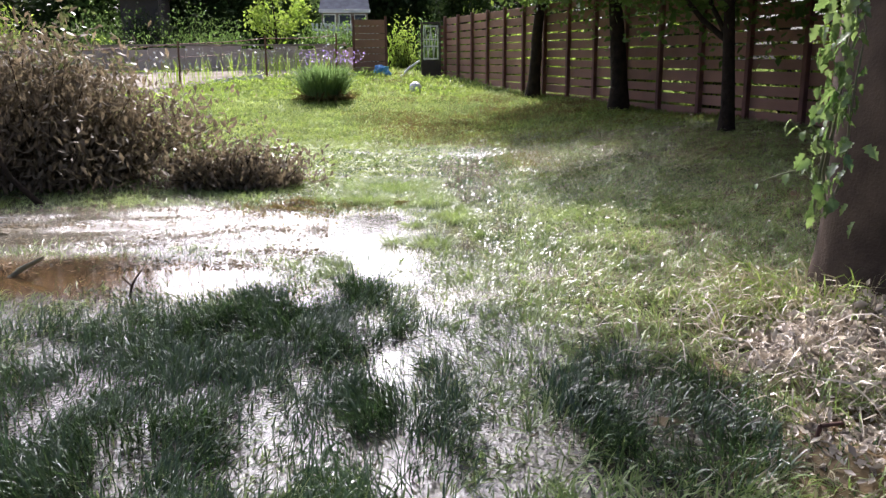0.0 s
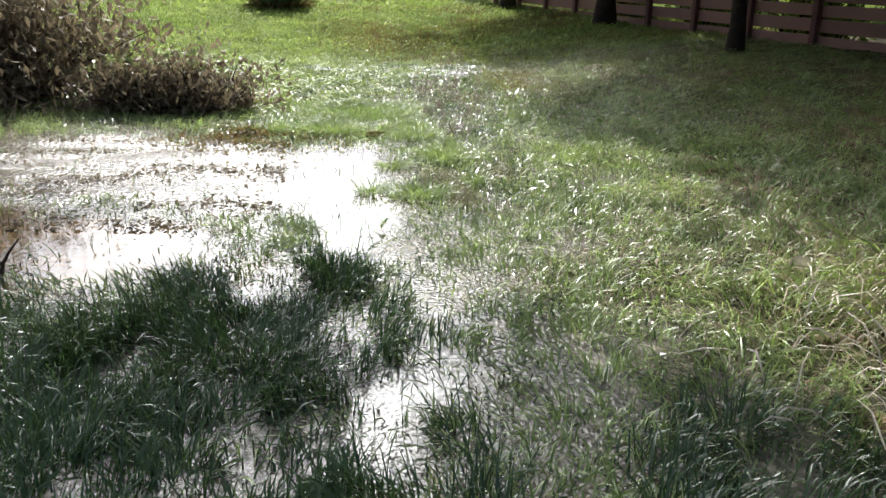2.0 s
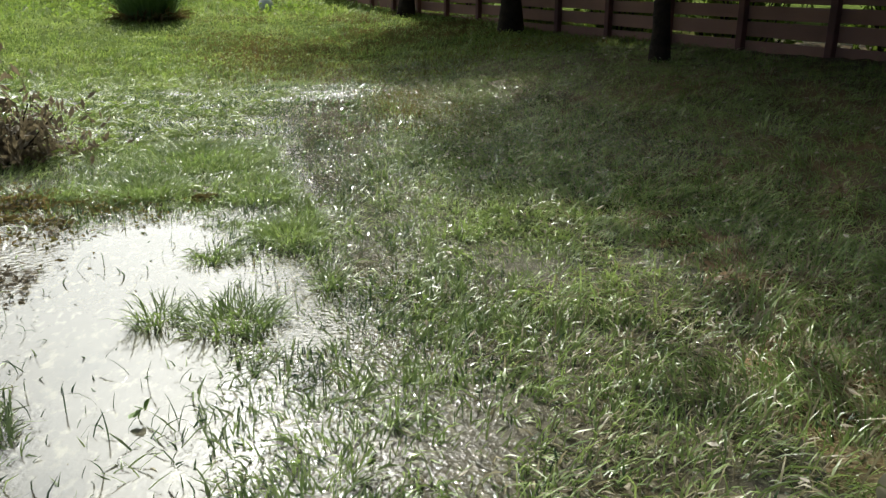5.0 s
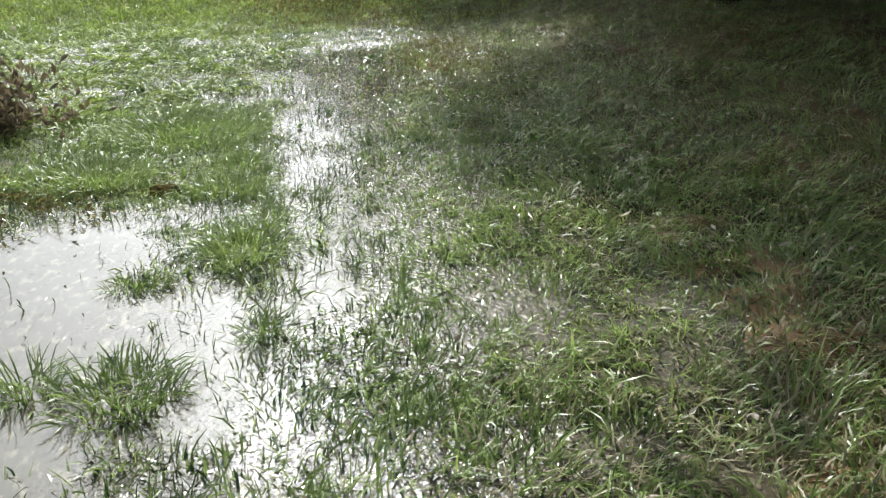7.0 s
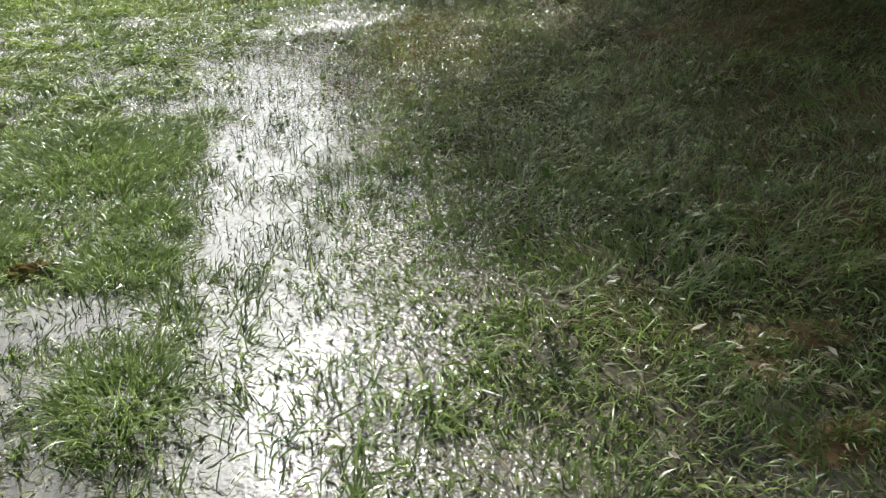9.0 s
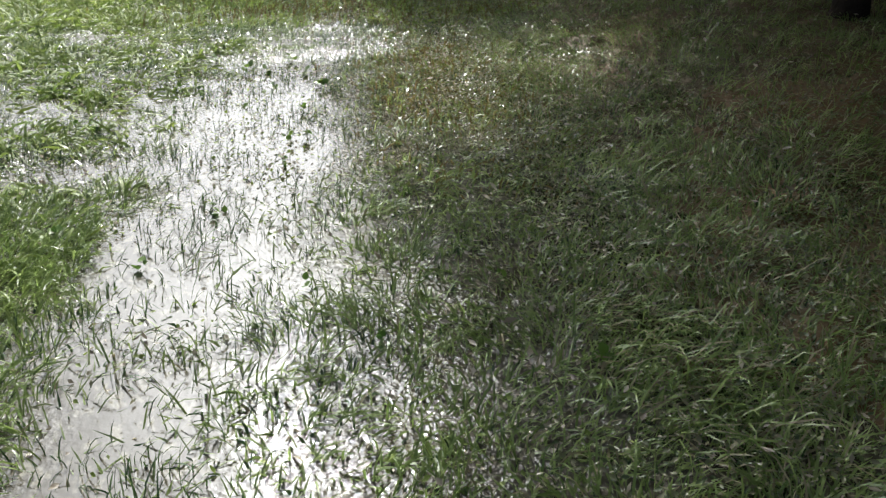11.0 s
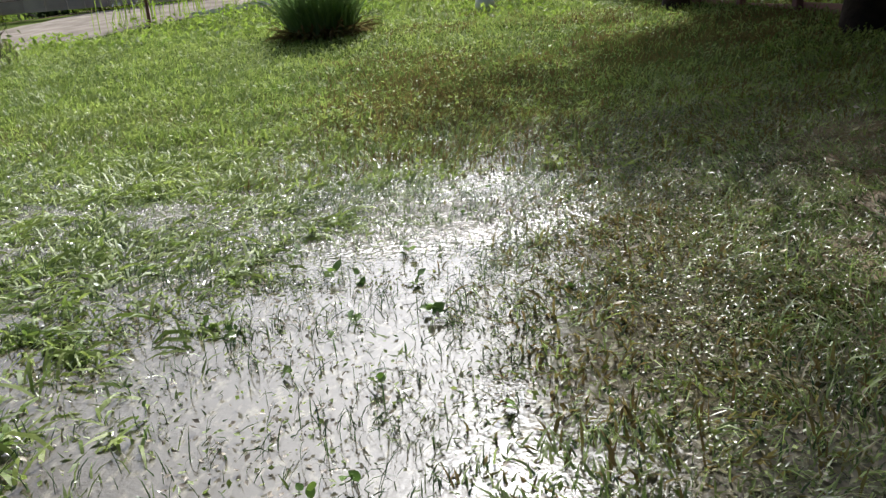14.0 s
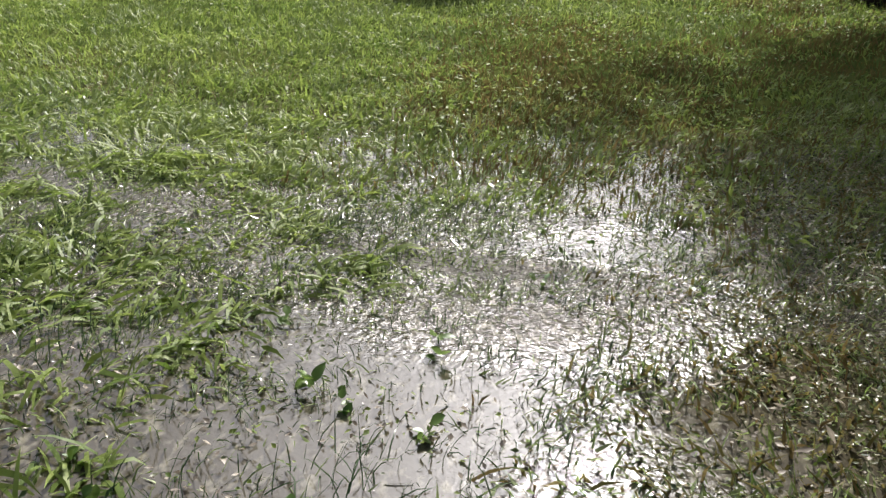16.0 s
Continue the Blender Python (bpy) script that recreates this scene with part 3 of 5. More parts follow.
sow("grass_bits", x, y, bits * 0.4, M_STRAW, (0.02, 0.05), (0.004, 0.009), (1.2, 0.4), "short pale bits of dead grass on the water")
sow("grass_shoots", x, y, bits * 0.6, M_DARKGRASS, (0.025, 0.06), (0.004, 0.008), (0.9, 0.4), "short dark grass shoots in the water")
x, y = scatter(-3.4, 2.6, 9.2, 14.8, 4600)
band = np.clip((y - 9.2) / 0.5, 0, 1) * np.clip((14.4 - y + 0.5 * noise2(x, y, 0.8, 44)) / 0.6, 0, 1) * np.clip(0.45 + 0.8 * noise2(x, y, 0.35, 45), 0.2, 1) * np.clip((2.6 - x) / 0.5, 0, 1) * (1 - 0.95 * stretch(x, y, UPPER_POOL))
sow("glistening_grass", x, y, band * 0.95, M_WETGRASS, (0.03, 0.075), (0.005, 0.011), (1.28, 0.2), "flat wet grass glistening in the sun", toward=1.57, spread=1.0, droop=0.15)
x, y = scatter(-1.2, 1.5, 3.2, 9.2, 3000)
strip = np.clip(1 - np.abs(x - bank(x, y) - 0.15) / 0.75, 0, 1) * np.clip(0.45 + 1.0 * noise2(x, y, 0.12, 58), 0.05, 1)
sow("combed_grass", x, y, strip * 0.95, M_WETGRASS, (0.04, 0.1), (0.003, 0.006), (1.2, 0.3), "wet grass combed flat along the flowing water", toward=1.57, spread=1.0, droop=0.2)
x, y = scatter(-2.8, 0.6, 8.6, 14.4, 4200)
left = np.clip((0.02 + 0.38 * np.exp(-((y - 12.25) / 0.35) ** 2) - x + 0.25 * noise2(x, y, 0.35, 46)) / 0.25, 0, 1) * np.clip((y - 8.8) / 0.6, 0, 1) * np.clip(0.42 + 1.0 * noise2(x, y, 0.22, 47) + 0.6 * noise2(x, y, 0.06, 48), 0.03, 1) * (1 - np.interp(y, [9.8, 10.4, 11.4], [0.95, 0.7, 0.45]) * openness(x, y) * np.clip((x + 0.75) / 0.3, 0.6, 1))
sow("bent_grass", x, y, left * 0.85, M_LAWN, (0.08, 0.2), (0.008, 0.016), (1.15, 0.22), "long light green grass bent over in the water", droop=0.7, fine=True)
# tufts in the water
for cx, cy, rx, ry, h in TUFTS:
    n = int(6500 * rx * ry * 3.1)
    a, q = rng.uniform(0, 6.28, n), np.sqrt(rng.random(n))
    x, y = cx + 1.05 * rx * q * np.cos(a), cy + 1.05 * ry * q * np.sin(a)
    v, f, s = blades(np.stack([x, y, np.maximum(height(x, y) - 0.01, -0.014)], 1), h * rng.uniform(0.45, 1.15, n), rng.uniform(0.003, 0.0052, n), np.abs(rng.normal(0.35, 0.3, n)) + 0.4 * q, a + rng.normal(0, 0.8, n), rng.uniform(0.2, 0.9, n)[:, None], True)
    link("grass_tuft", mesh_np("grass_tuft", v, f, s, M_GRASS), None, "tuft of green grass standing in the flood water", "grass tuft", "tufts in the water", "stuff")
# lawn on the rise
x, y = scatter(-9, 6, 13.0, 30, 1000)
gravel = (x < -1.9) & (y > 24.0 + (x + 5.2) * 0.85)
keep = ~gravel * np.interp(y, [13, 14.5, 20, 30], [0.5, 1, 0.8, 0.5]) * np.clip(0.85 + 0.4 * noise2(x, y, 0.6, 9), 0.2, 1) * (1 - 0.8 * openness(x, y))
br = np.clip(np.interp(np.hypot((x - 0.3) / 1.4, (y - 15.9) / 1.9), [0.5, 1.5], [0.95, 0.4]) + 0.7 * noise2(x, y, 1.2, 10) + 0.5 * noise2(x, y, 0.3, 54), 0, 1) * np.clip((x + 1.2) / 1.4, 0, 1)
sow("lawn", x, y, keep * (1 - 0.88 * br), M_LAWN, (0.05, 0.12), (0.009, 0.017), (0.6, 0.3), "bright green lawn on the rise")
sow("weedy_lawn", x, y, keep * br, M_BROWNGRASS, (0.05, 0.12), (0.008, 0.014), (0.5, 0.3), "brownish weedy lawn")
x, y = scatter(-14, 4, 19.5, 29, 220)
edge = ~((x < -1.9) & (y > 24.1 + (x + 5.2) * 0.85)) * np.clip((y - 20.8 - 0.15 * x) / 1, 0, 1) * np.clip(0.35 + noise2(x, y, 0.7, 14), 0.08, 1)
sow("weeds", x, y, edge, M_LAWN, (0.12, 0.28), (0.015, 0.03), (0.7, 0.4), "ankle-high green weeds on the rise")
# small clover-like leaves in the lawn
x, y = scatter(-6, 4.5, 12.8, 21.5, 260)
k = rng.random(len(x)) < np.clip(0.5 + 1.1 * noise2(x, y, 0.5, 62), 0.05, 1)
x, y = x[k], y[k]
n = len(x)
v, f, s = leaves(np.stack([x, y, height(x, y) + rng.uniform(0.02, 0.09, n)], 1), rng.normal(0, 0.5, (n, 3)) + [0, 0, 1.0], rng.uniform(0.02, 0.055, n), 0.6, 0.4)
link("lawn_weeds", mesh_np("lawn_weeds", v, f, s, M_LAWN), None, "small broad-leaved weeds scattered through the lawn", "weeds", "", "stuff")
# leafy weeds round the iris bed
x, y = scatter(-9, 2.2, 20.3, 26.5, 190)
k = rng.random(len(x)) < np.clip((y - 20.9 - 0.1 * x) / 0.6, 0, 1) * np.clip(0.45 + 0.9 * noise2(x, y, 0.7, 60), 0.08, 1) * ~((x < -1.9) & (y > 24.1 + (x + 5.2) * 0.85))
x, y = x[k], y[k]
n = len(x)
v, f, s = leaves(np.stack([x, y, height(x, y) + rng.uniform(0.02, 0.3, n) * (0.6 + 0.6 * noise2(x, y, 0.5, 61))], 1), rng.normal(0, 0.6, (n, 3)) + [0, 0, 0.8], rng.uniform(0.05, 0.13, n), 0.5)
link("leafy_weeds", mesh_np("leafy_weeds", v, f, s, M_LEAFLIGHT), None, "knee-high leafy green weeds along the rise", "weeds", "", "stuff")
# scraps of leaf afloat
x, y = scatter(-0.9, 1.9, 7.5, 14.2, 1150)
k = rng.random(len(x)) < np.clip(0.35 + 0.9 * noise2(x, y, 0.3, 40), 0.05, 1)
x, y = x[k], y[k]
c = np.stack([x, y, np.maximum(height(x, y), 0) + rng.uniform(0.004, 0.03, len(x))], 1)
half = rng.random(len(x)) < 0.55
for sel, name, m, label in ((half, "leaf_scraps", M_LAWN, "small green leaf scraps afloat on the puddle"), (~half, "dead_leaf_scraps", M_LITTER, "small pale dead leaf scraps afloat on the puddle")):
    n = int(sel.sum())
    v, f, s = leaves(c[sel], rng.normal(0, 0.45, (n, 3)) + [0, 0, 1.0], rng.uniform(0.008, 0.026, n), 0.6, 0.4)
    link(name, mesh_np(name, v, f, s, m), None, label, "leaves", "", "stuff")
# low broad-leaved weeds along the puddle's edge
M_CREEP = mat("creeping_weed_leaf", (0.035, 0.08, 0.018), (0.3, 0.275, 0.165), 0.28, 3, 40, 0, island=0.75, translucent=0.35, spec=0.5)
x, y = scatter(-0.4, 3.4, 7.6, 14.6, 3600)
edge = np.interp(y, [7.6, 9, 10, 11.5, 13.5, 14.6], [0.9, 0.9, 1.02, 1.22, 1.55, 1.9])
k = rng.random(len(x)) < np.clip((x - edge + 0.2 * noise2(x, y, 0.3, 50)) / 0.3, 0.04, 1) * np.clip((3.4 - x) / 1.2, 0, 1) * np.clip(0.72 + 0.8 * noise2(x, y, 0.25, 51), 0.08, 1)
x, y = x[k], y[k]
n = len(x)
v, f, s = leaves(np.stack([x, y, np.maximum(height(x, y), 0) + rng.uniform(0.008, 0.055, n)], 1), rng.normal(0, 0.5, (n, 3)) + [0, 0, 1.0], rng.uniform(0.008, 0.025, n), 0.5, 0.5)
link("creeping_weeds", mesh_np("creeping_weeds", v, f, s, M_CREEP), None, "low broad-leaved dark weeds along the puddle's edge", "weeds", "", "stuff")
# brown mats of roots and mud where the running water meets the pool
n = 3200
x, y = rng.normal(-1.35, 0.3, n), rng.normal(7.75, 0.26, n)
k = rng.random(n) < np.clip(0.5 + 1.3 * noise2(x * 0.7, y * 1.3, 0.14, 65), 0.02, 1)
x, y = x[k], y[k]
n = len(x)
v, f, s = leaves(np.stack([x, y, np.maximum(height(x, y), 0) + rng.uniform(0.003, 0.03, n)], 1), rng.normal(0, 0.5, (n, 3)) + [0, 0, 1.0], rng.uniform(0.012, 0.04, n), 0.5, 0.4)
link("root_mats", mesh_np("root_mats", v, f, s, M_BROWNGRASS), None, "olive-brown mats of dead roots lying in the water", "flotsam", "", "stuff")
# brown flotsam drifting in streaks on the open water
x, y = scatter(-4.5, -1.15, 5.6, 8.5, 2200)
streak = 0.9 * noise2(x * 0.35, y * 1.5, 0.3, 71) + 0.6 * noise2(x * 0.5, y * 1.5, 0.12, 72)
k = (rng.random(len(x)) < np.clip(streak + 0.05, 0.03, 0.9)) & (openness(x, y) > 0.3)
x, y = x[k], y[k]
n = len(x)
v, f, s = leaves(np.stack([x, y, rng.uniform(0.004, 0.02, n)], 1), rng.normal(0, 0.3, (n, 3)) + [0, 0, 1.0], rng.uniform(0.012, 0.045, n), 0.5, 0.4)
link("flotsam", mesh_np("flotsam", v, f, s, M_BUSH), None, "brown leaf scraps drifting in streaks on the water", "leaves", "", "stuff")

# ---- the board fence along the yard ----
FENCE_SLOPE = -0.2203


def fence_x(y):
    return 3.1 + FENCE_SLOPE * (y - 23.9)


def empty(name, x, y, z, label, category, group="", kind=""):
    ob = new(name)
    ob.matrix_basis = Matrix.Translation((x, y, z))
    return tagged(ob, label, category, group, kind)


def board_fence():
    root = empty("board_fence", fence_x(18), 18, 0, "tall red-brown fence of horizontal boards with gaps", "fence")
    yaw = math.degrees(math.atan2(-FENCE_SLOPE, 1))
    rot = Matrix.Rotation(radians(yaw), 4, "Z")
    r = random.Random(4)
    bay, nb = 1.1915, 20
    y0 = 23.9 - 17 * bay
    inv = root.matrix_basis.inverted()

    def top(y):
        return 2.84 + 0.02 * (y - 23.9)

    bm = bmesh.new()
    box(bm, Matrix.Identity(4), 0.09, 0.09, 2.9, 0.008)
    post = bpy.data.meshes.new("post")
    bm.to_mesh(post)
    bm.free()
    post.materials.append(M_POST)
    for k in range(nb + 1):
        y = y0 + k * bay
        ob = link("post", post, root)
        ob.matrix_basis = inv @ Matrix.Translation((fence_x(y) - 0.05, y, top(y) + 0.06 - 1.45)) @ rot
    meshes = []
    for wd in (0.15, 0.19, 0.17):
        bm = bmesh.new()
        box(bm, Matrix.Identity(4), 0.022, bay * math.sqrt(1 + FENCE_SLOPE ** 2) - 0.01, wd, 0.004)
        me = bpy.data.meshes.new("board")
        bm.to_mesh(me)
        bm.free()
        me.materials.append(M_FENCE)
        meshes.append((wd, me))
    for k in range(nb):
        y = y0 + (k + 0.5) * bay
        z = top(y)
        rr = random.Random(11)
        while z > hz(fence_x(y), y) - 0.05:
            wd, me = rr.choice(meshes)
            z -= wd / 2
            ob = link("board", me, root)
            ob.matrix_basis = inv @ Matrix.Translation((fence_x(y) + r.uniform(-0.004, 0.004), y, z)) @ rot @ Matrix.Rotation(0.02 + radians(r.uniform(-0.4, 0.4)), 4, "X")
            z -= wd / 2 + rr.choice((0.034, 0.042, 0.052)) * r.uniform(0.8, 1.1)


board_fence()


# ---- trees ----
def limb_points(p, d, length, steps, r, wander=0.25):
    pts = [np.array(p, float)]
    d = np.array(d, float)
    d /= np.linalg.norm(d)
    for _ in range(steps):
        d = d + r.normal(0, wander, 3) * 0.5
        d /= np.linalg.norm(d)
        pts.append(pts[-1] + d * length / steps)
    return np.array(pts)


def tree(name, x, y, h, rad, crown_r, crown_z, leaf, size, count, label, seed, squash=0.7, offset=(0, 0), clumps=40, limb_from=3, upper=None):
    """A tapered trunk with limbs, and a crown of leaf clumps."""
    r = np.random.default_rng(seed)
    z0 = hz(x, y) - 0.1
    root = empty(name, x, y, z0, label, "tree")
    ox, oy = offset
    trunk = limb_points((0, 0, 0), (ox * 0.06, oy * 0.06, 1), h * 0.75, 9, r, 0.05)
    rr = rad * np.linspace(1, 0.35, len(trunk))
    rr[0] *= 1.35
    tubes("trunk", [(trunk, rr)], M_BARK, root, 12)
    tips = []
    for k in range(9):
        s = r.integers(limb_from, len(trunk))
        az = r.uniform(0, 6.28)
        tgt = np.array([ox + crown_r * 0.8 * math.cos(az), oy + crown_r * 0.8 * math.sin(az), crown_z - z0 + r.uniform(-0.5, 0.6) * crown_r * squash])
        pts = limb_points(trunk[s], tgt - trunk[s], np.linalg.norm(tgt - trunk[s]), 6, r, 0.2)
        tips.append(pts)
        tubes("limb", [(pts, rr[s] * 0.55 * np.linspace(1, 0.15, 7))], M_BARK, root, 7)
    cs = []
    for k in range(clumps):
        u = r.normal(size=3)
        u /= np.linalg.norm(u)
        cs.append(np.array([ox, oy, crown_z - z0]) + u * np.array([1, 1, squash]) * crown_r * r.uniform(0.35, 1.0) ** 0.6)
    cs = np.array(cs)
    c = cs[r.integers(0, clumps, count)]
    pos = c + r.normal(size=(count, 3)) * crown_r * 0.17
    # second crown, out of view, added for the shade it casts
    if upper:
        ux, uy, uz, ur, un = upper
        top = np.array([ux, uy, uz - z0])
        for k in range(6):
            tgt = top + r.normal(0, 0.35, 3) * ur
            st = trunk[-1 - k % 3]
            tubes("limb", [(limb_points(st, tgt - st, np.linalg.norm(tgt - st), 6, r, 0.2), rr[-1 - k % 3] * 0.6 * np.linspace(1, 0.15, 7))], M_BARK, root, 7)
        u = r.normal(size=(clumps, 3))
        u /= np.linalg.norm(u, axis=1, keepdims=True)
        uc = top + u * [1, 1, 0.55] * ur * r.uniform(0.3, 1.0, (clumps, 1)) ** 0.6
        up = uc[r.integers(0, clumps, un)] + r.normal(size=(un, 3)) * ur * 0.15
        pos = np.concatenate((pos, up))
        count = count + un
    v, f, s = leaves(pos, r.normal(size=(count, 3)) + [0, 0, 0.8], r.uniform(0.6, 1.3, count) * size, 0.6, simple=True)
    link("crown", mesh_np("crown", v, f, s, leaf), root, kind="stuff")
    return root


tree("yard_tree", 4.13, 11.2, 5.2, 0.1, 2.5, 3.7, M_LEAF, 0.13, 26000, "dark-barked slim tree before the board fence", 1, 0.6, (0.5, 1.0), clumps=60, upper=(0.3, 3.1, 5.0, 2.3, 16000))
tree("yard_tree", 4.3, 16.1, 6.4, 0.18, 2.2, 3.65, M_LEAFMID, 0.14, 19000, "thick dark-barked tree before the board fence", 2, 0.6, (0.2, 1.0))
tree("yard_tree", 3.55, 20.3, 6.0, 0.16, 1.6, 3.95, M_LEAFMID, 0.13, 9000, "dark-barked leafy tree before the board fence", 3, 0.7, (0.3, 0.3), upper=(-0.9, 1.5, 6.0, 1.9, 9000))
# unseen tree, its crown hung out sideways to shade the tufted grass
tree("tree", -7.25, 13.3, 14.0, 0.2, 1.5, 8.3, M_LEAF, 0.14, 8000, "tall leafy tree out of view, added to shade the near grass", 4, 0.6, (5.1, 0.0), limb_from=6)
# taller trees behind the board fence, mostly out of view, added to block sky light
for k, (x, y, h, cr, cz, ox) in enumerate([(9.6, 9.5, 9, 3.7, 5.4, -4.2), (11.5, 15.5, 10, 3.4, 5.6, -0.6), (11.0, 22.0, 10, 3.2, 5.8, 0), (10.5, 3.5, 9, 3.2, 4.8, -2.0)]):
    tree("tree", x, y, h, 0.2, cr, cz, M_LEAFDARK, 0.2, 16000, "tall leafy tree behind the board fence, added to darken the yard", 70 + k, 0.75, (ox, 0), clumps=60)
# added tree: its unseen high crown throws the shade beside the puddle
tree("tree", 5.6, 26.0, 19.0, 0.22, 2.2, 15.6, M_LEAF, 0.24, 7000, "very tall slender leafy tree behind the board fence, added to cast shade", 90, 0.6, (-1.4, -1.6), limb_from=7, upper=(-2.7, 0.0, 15.6, 1.75, 3800))
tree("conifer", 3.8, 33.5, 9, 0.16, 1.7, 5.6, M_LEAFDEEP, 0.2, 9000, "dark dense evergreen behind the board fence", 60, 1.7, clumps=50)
# the belt of trees behind the yard
for k, (x, y, h, cr, cz) in enumerate([(-25, 45, 8, 4.0, 4.0), (-18, 46, 9, 4.0, 4.2), (-12.5, 47, 8, 3.6, 4.0), (-8, 45, 9, 3.0, 4.4), (-5.2, 49, 8, 3.0, 4.4), (1.3, 45, 8, 2.2, 4.6), (4.5, 49, 9, 3.0, 4.6), (9, 46, 9, 3.6, 4.4), (-34, 44, 9, 4.5, 4.5), (17, 44, 9, 4.5, 4.5), (25, 36, 9, 4.5, 4.5), (-1, 58, 10, 4.5, 5.0), (-21, 57, 10, 5, 5.0), (8, 59, 10, 5, 5.0), (-11, 60, 10, 5, 5.0)]):
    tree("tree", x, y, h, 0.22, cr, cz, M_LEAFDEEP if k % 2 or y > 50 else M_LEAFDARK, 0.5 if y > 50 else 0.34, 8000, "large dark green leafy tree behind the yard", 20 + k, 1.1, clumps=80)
tree("young_tree", -3.4, 30.0, 3.6, 0.05, 1.05, 3.3, M_LEAFLIGHT, 0.16, 1500, "young tree with bright yellow-green leaves", 50, 1.1, clumps=26)


# ---- flooded shrub ----
def shrub(name, x, y, rx, ry, h, count, label, seed, mats=(None, None), size=0.1, near=False):
    r = np.random.default_rng(seed)
    root = empty(name, x, y, 0, label, "shrub")
    lines = []
    for k in range(70):
        a = r.uniform(0, 6.28)
        q = r.uniform(0.2, 1)
        tgt = np.array([rx * q * math.cos(a), ry * q * math.sin(a), h * r.uniform(0.4, 1.0) * (1.05 - 0.55 * q * q)])
        st = np.array([tgt[0] * 0.45, tgt[1] * 0.45, -0.05])
        lines.append((limb_points(st, tgt - st, np.linalg.norm(tgt - st), 6, r, 0.25), np.linspace(0.014, 0.003, 7)))
    if near:
        for ln in lines:
            tubes("stem", [ln], M_BARK, root, 5)
    else:
        tubes("branchwork", lines, M_BARK, root, 4, kind="stuff")
    pts = np.concatenate([l[0] for l in lines])
    n = int(count)
    c = pts[r.integers(0, len(pts), n)] + r.normal(size=(n, 3)) * [0.16 * rx, 0.16 * ry, 0.11 * h]
    c[:, 2] = np.abs(c[:, 2]) * 0.98 + 0.02
    hd = r.normal(size=(n, 3)) * 0.6 + [0, 0, -1.0]
    v, f, s = leaves(c, r.normal(size=(n, 3)) + [0, -0.4, 0], r.uniform(0.6, 1.5, n) * size, 0.35, heading=hd)
    link("foliage", mesh_np("foliage", v, f, s, mats[0] or M_BUSH), root, kind="stuff")
    m = n // 12
    c = pts[r.integers(0, len(pts), m)]
    c = c + r.normal(size=(m, 3)) * 0.1
    c[:, 2] += 0.25 * h
    c = c[c[:, 2] > 0.75 * h]
    v, f, s = leaves(c, r.normal(size=(len(c), 3)) + [0, 0, 1], r.uniform(0.6, 1.3, len(c)) * size, 0.5)
    link("fresh_growth", mesh_np("fresh_growth", v, f, s, mats[1] or M_BUSHGREEN), root, "fresh green shoots at the top", kind="stuff")
    return root


shrub("shrub", -4.45, 9.9, 2.0, 1.3, 1.55, 34000, "brown mud-coated shrub flattened by flood water", 5, size=0.09, near=True)
shrub("fallen_branch", -2.1, 9.15, 0.85, 0.45, 0.45, 7000, "low mud-coated branch lying in the water", 6, size=0.065, near=True)

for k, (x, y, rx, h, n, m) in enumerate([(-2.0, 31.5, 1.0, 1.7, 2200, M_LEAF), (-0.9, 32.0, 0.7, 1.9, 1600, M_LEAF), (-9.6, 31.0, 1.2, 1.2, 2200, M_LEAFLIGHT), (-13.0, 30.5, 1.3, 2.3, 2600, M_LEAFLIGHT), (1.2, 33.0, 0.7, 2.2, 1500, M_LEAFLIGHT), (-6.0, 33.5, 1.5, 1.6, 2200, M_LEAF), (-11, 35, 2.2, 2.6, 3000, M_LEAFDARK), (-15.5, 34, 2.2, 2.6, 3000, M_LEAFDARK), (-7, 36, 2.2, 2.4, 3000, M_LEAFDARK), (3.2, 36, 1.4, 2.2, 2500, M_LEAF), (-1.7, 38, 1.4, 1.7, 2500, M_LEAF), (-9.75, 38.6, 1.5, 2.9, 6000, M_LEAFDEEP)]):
    b = shrub("shrub", x, y, rx, rx * 0.8, h, n, "leafy green shrub behind the yard", 80 + k, (m, m), 0.14)
    b.location.z = hz(x, y) - 0.03
side = shrub("shrub", -6.45, 19.5, 0.75, 0.6, 1.0, 1800, "small olive-green shrub on the lawn's edge", 99, (M_BUSHGREEN, M_LEAF), 0.08)
side.location.z = hz(-6.45, 19.5) - 0.03
for k in range(10):
    y = 6 + 2.5 * k
    b = shrub("shrub", fence_x(y) + 1.35, y, 0.75, 1.3, 2.2, 1500, "sunlit yellow-green shrub behind the board fence", 110 + k, (M_LEAFLIGHT, M_LEAFLIGHT), 0.16)
    b.location.z = hz(fence_x(y) + 1.35, y) - 0.03

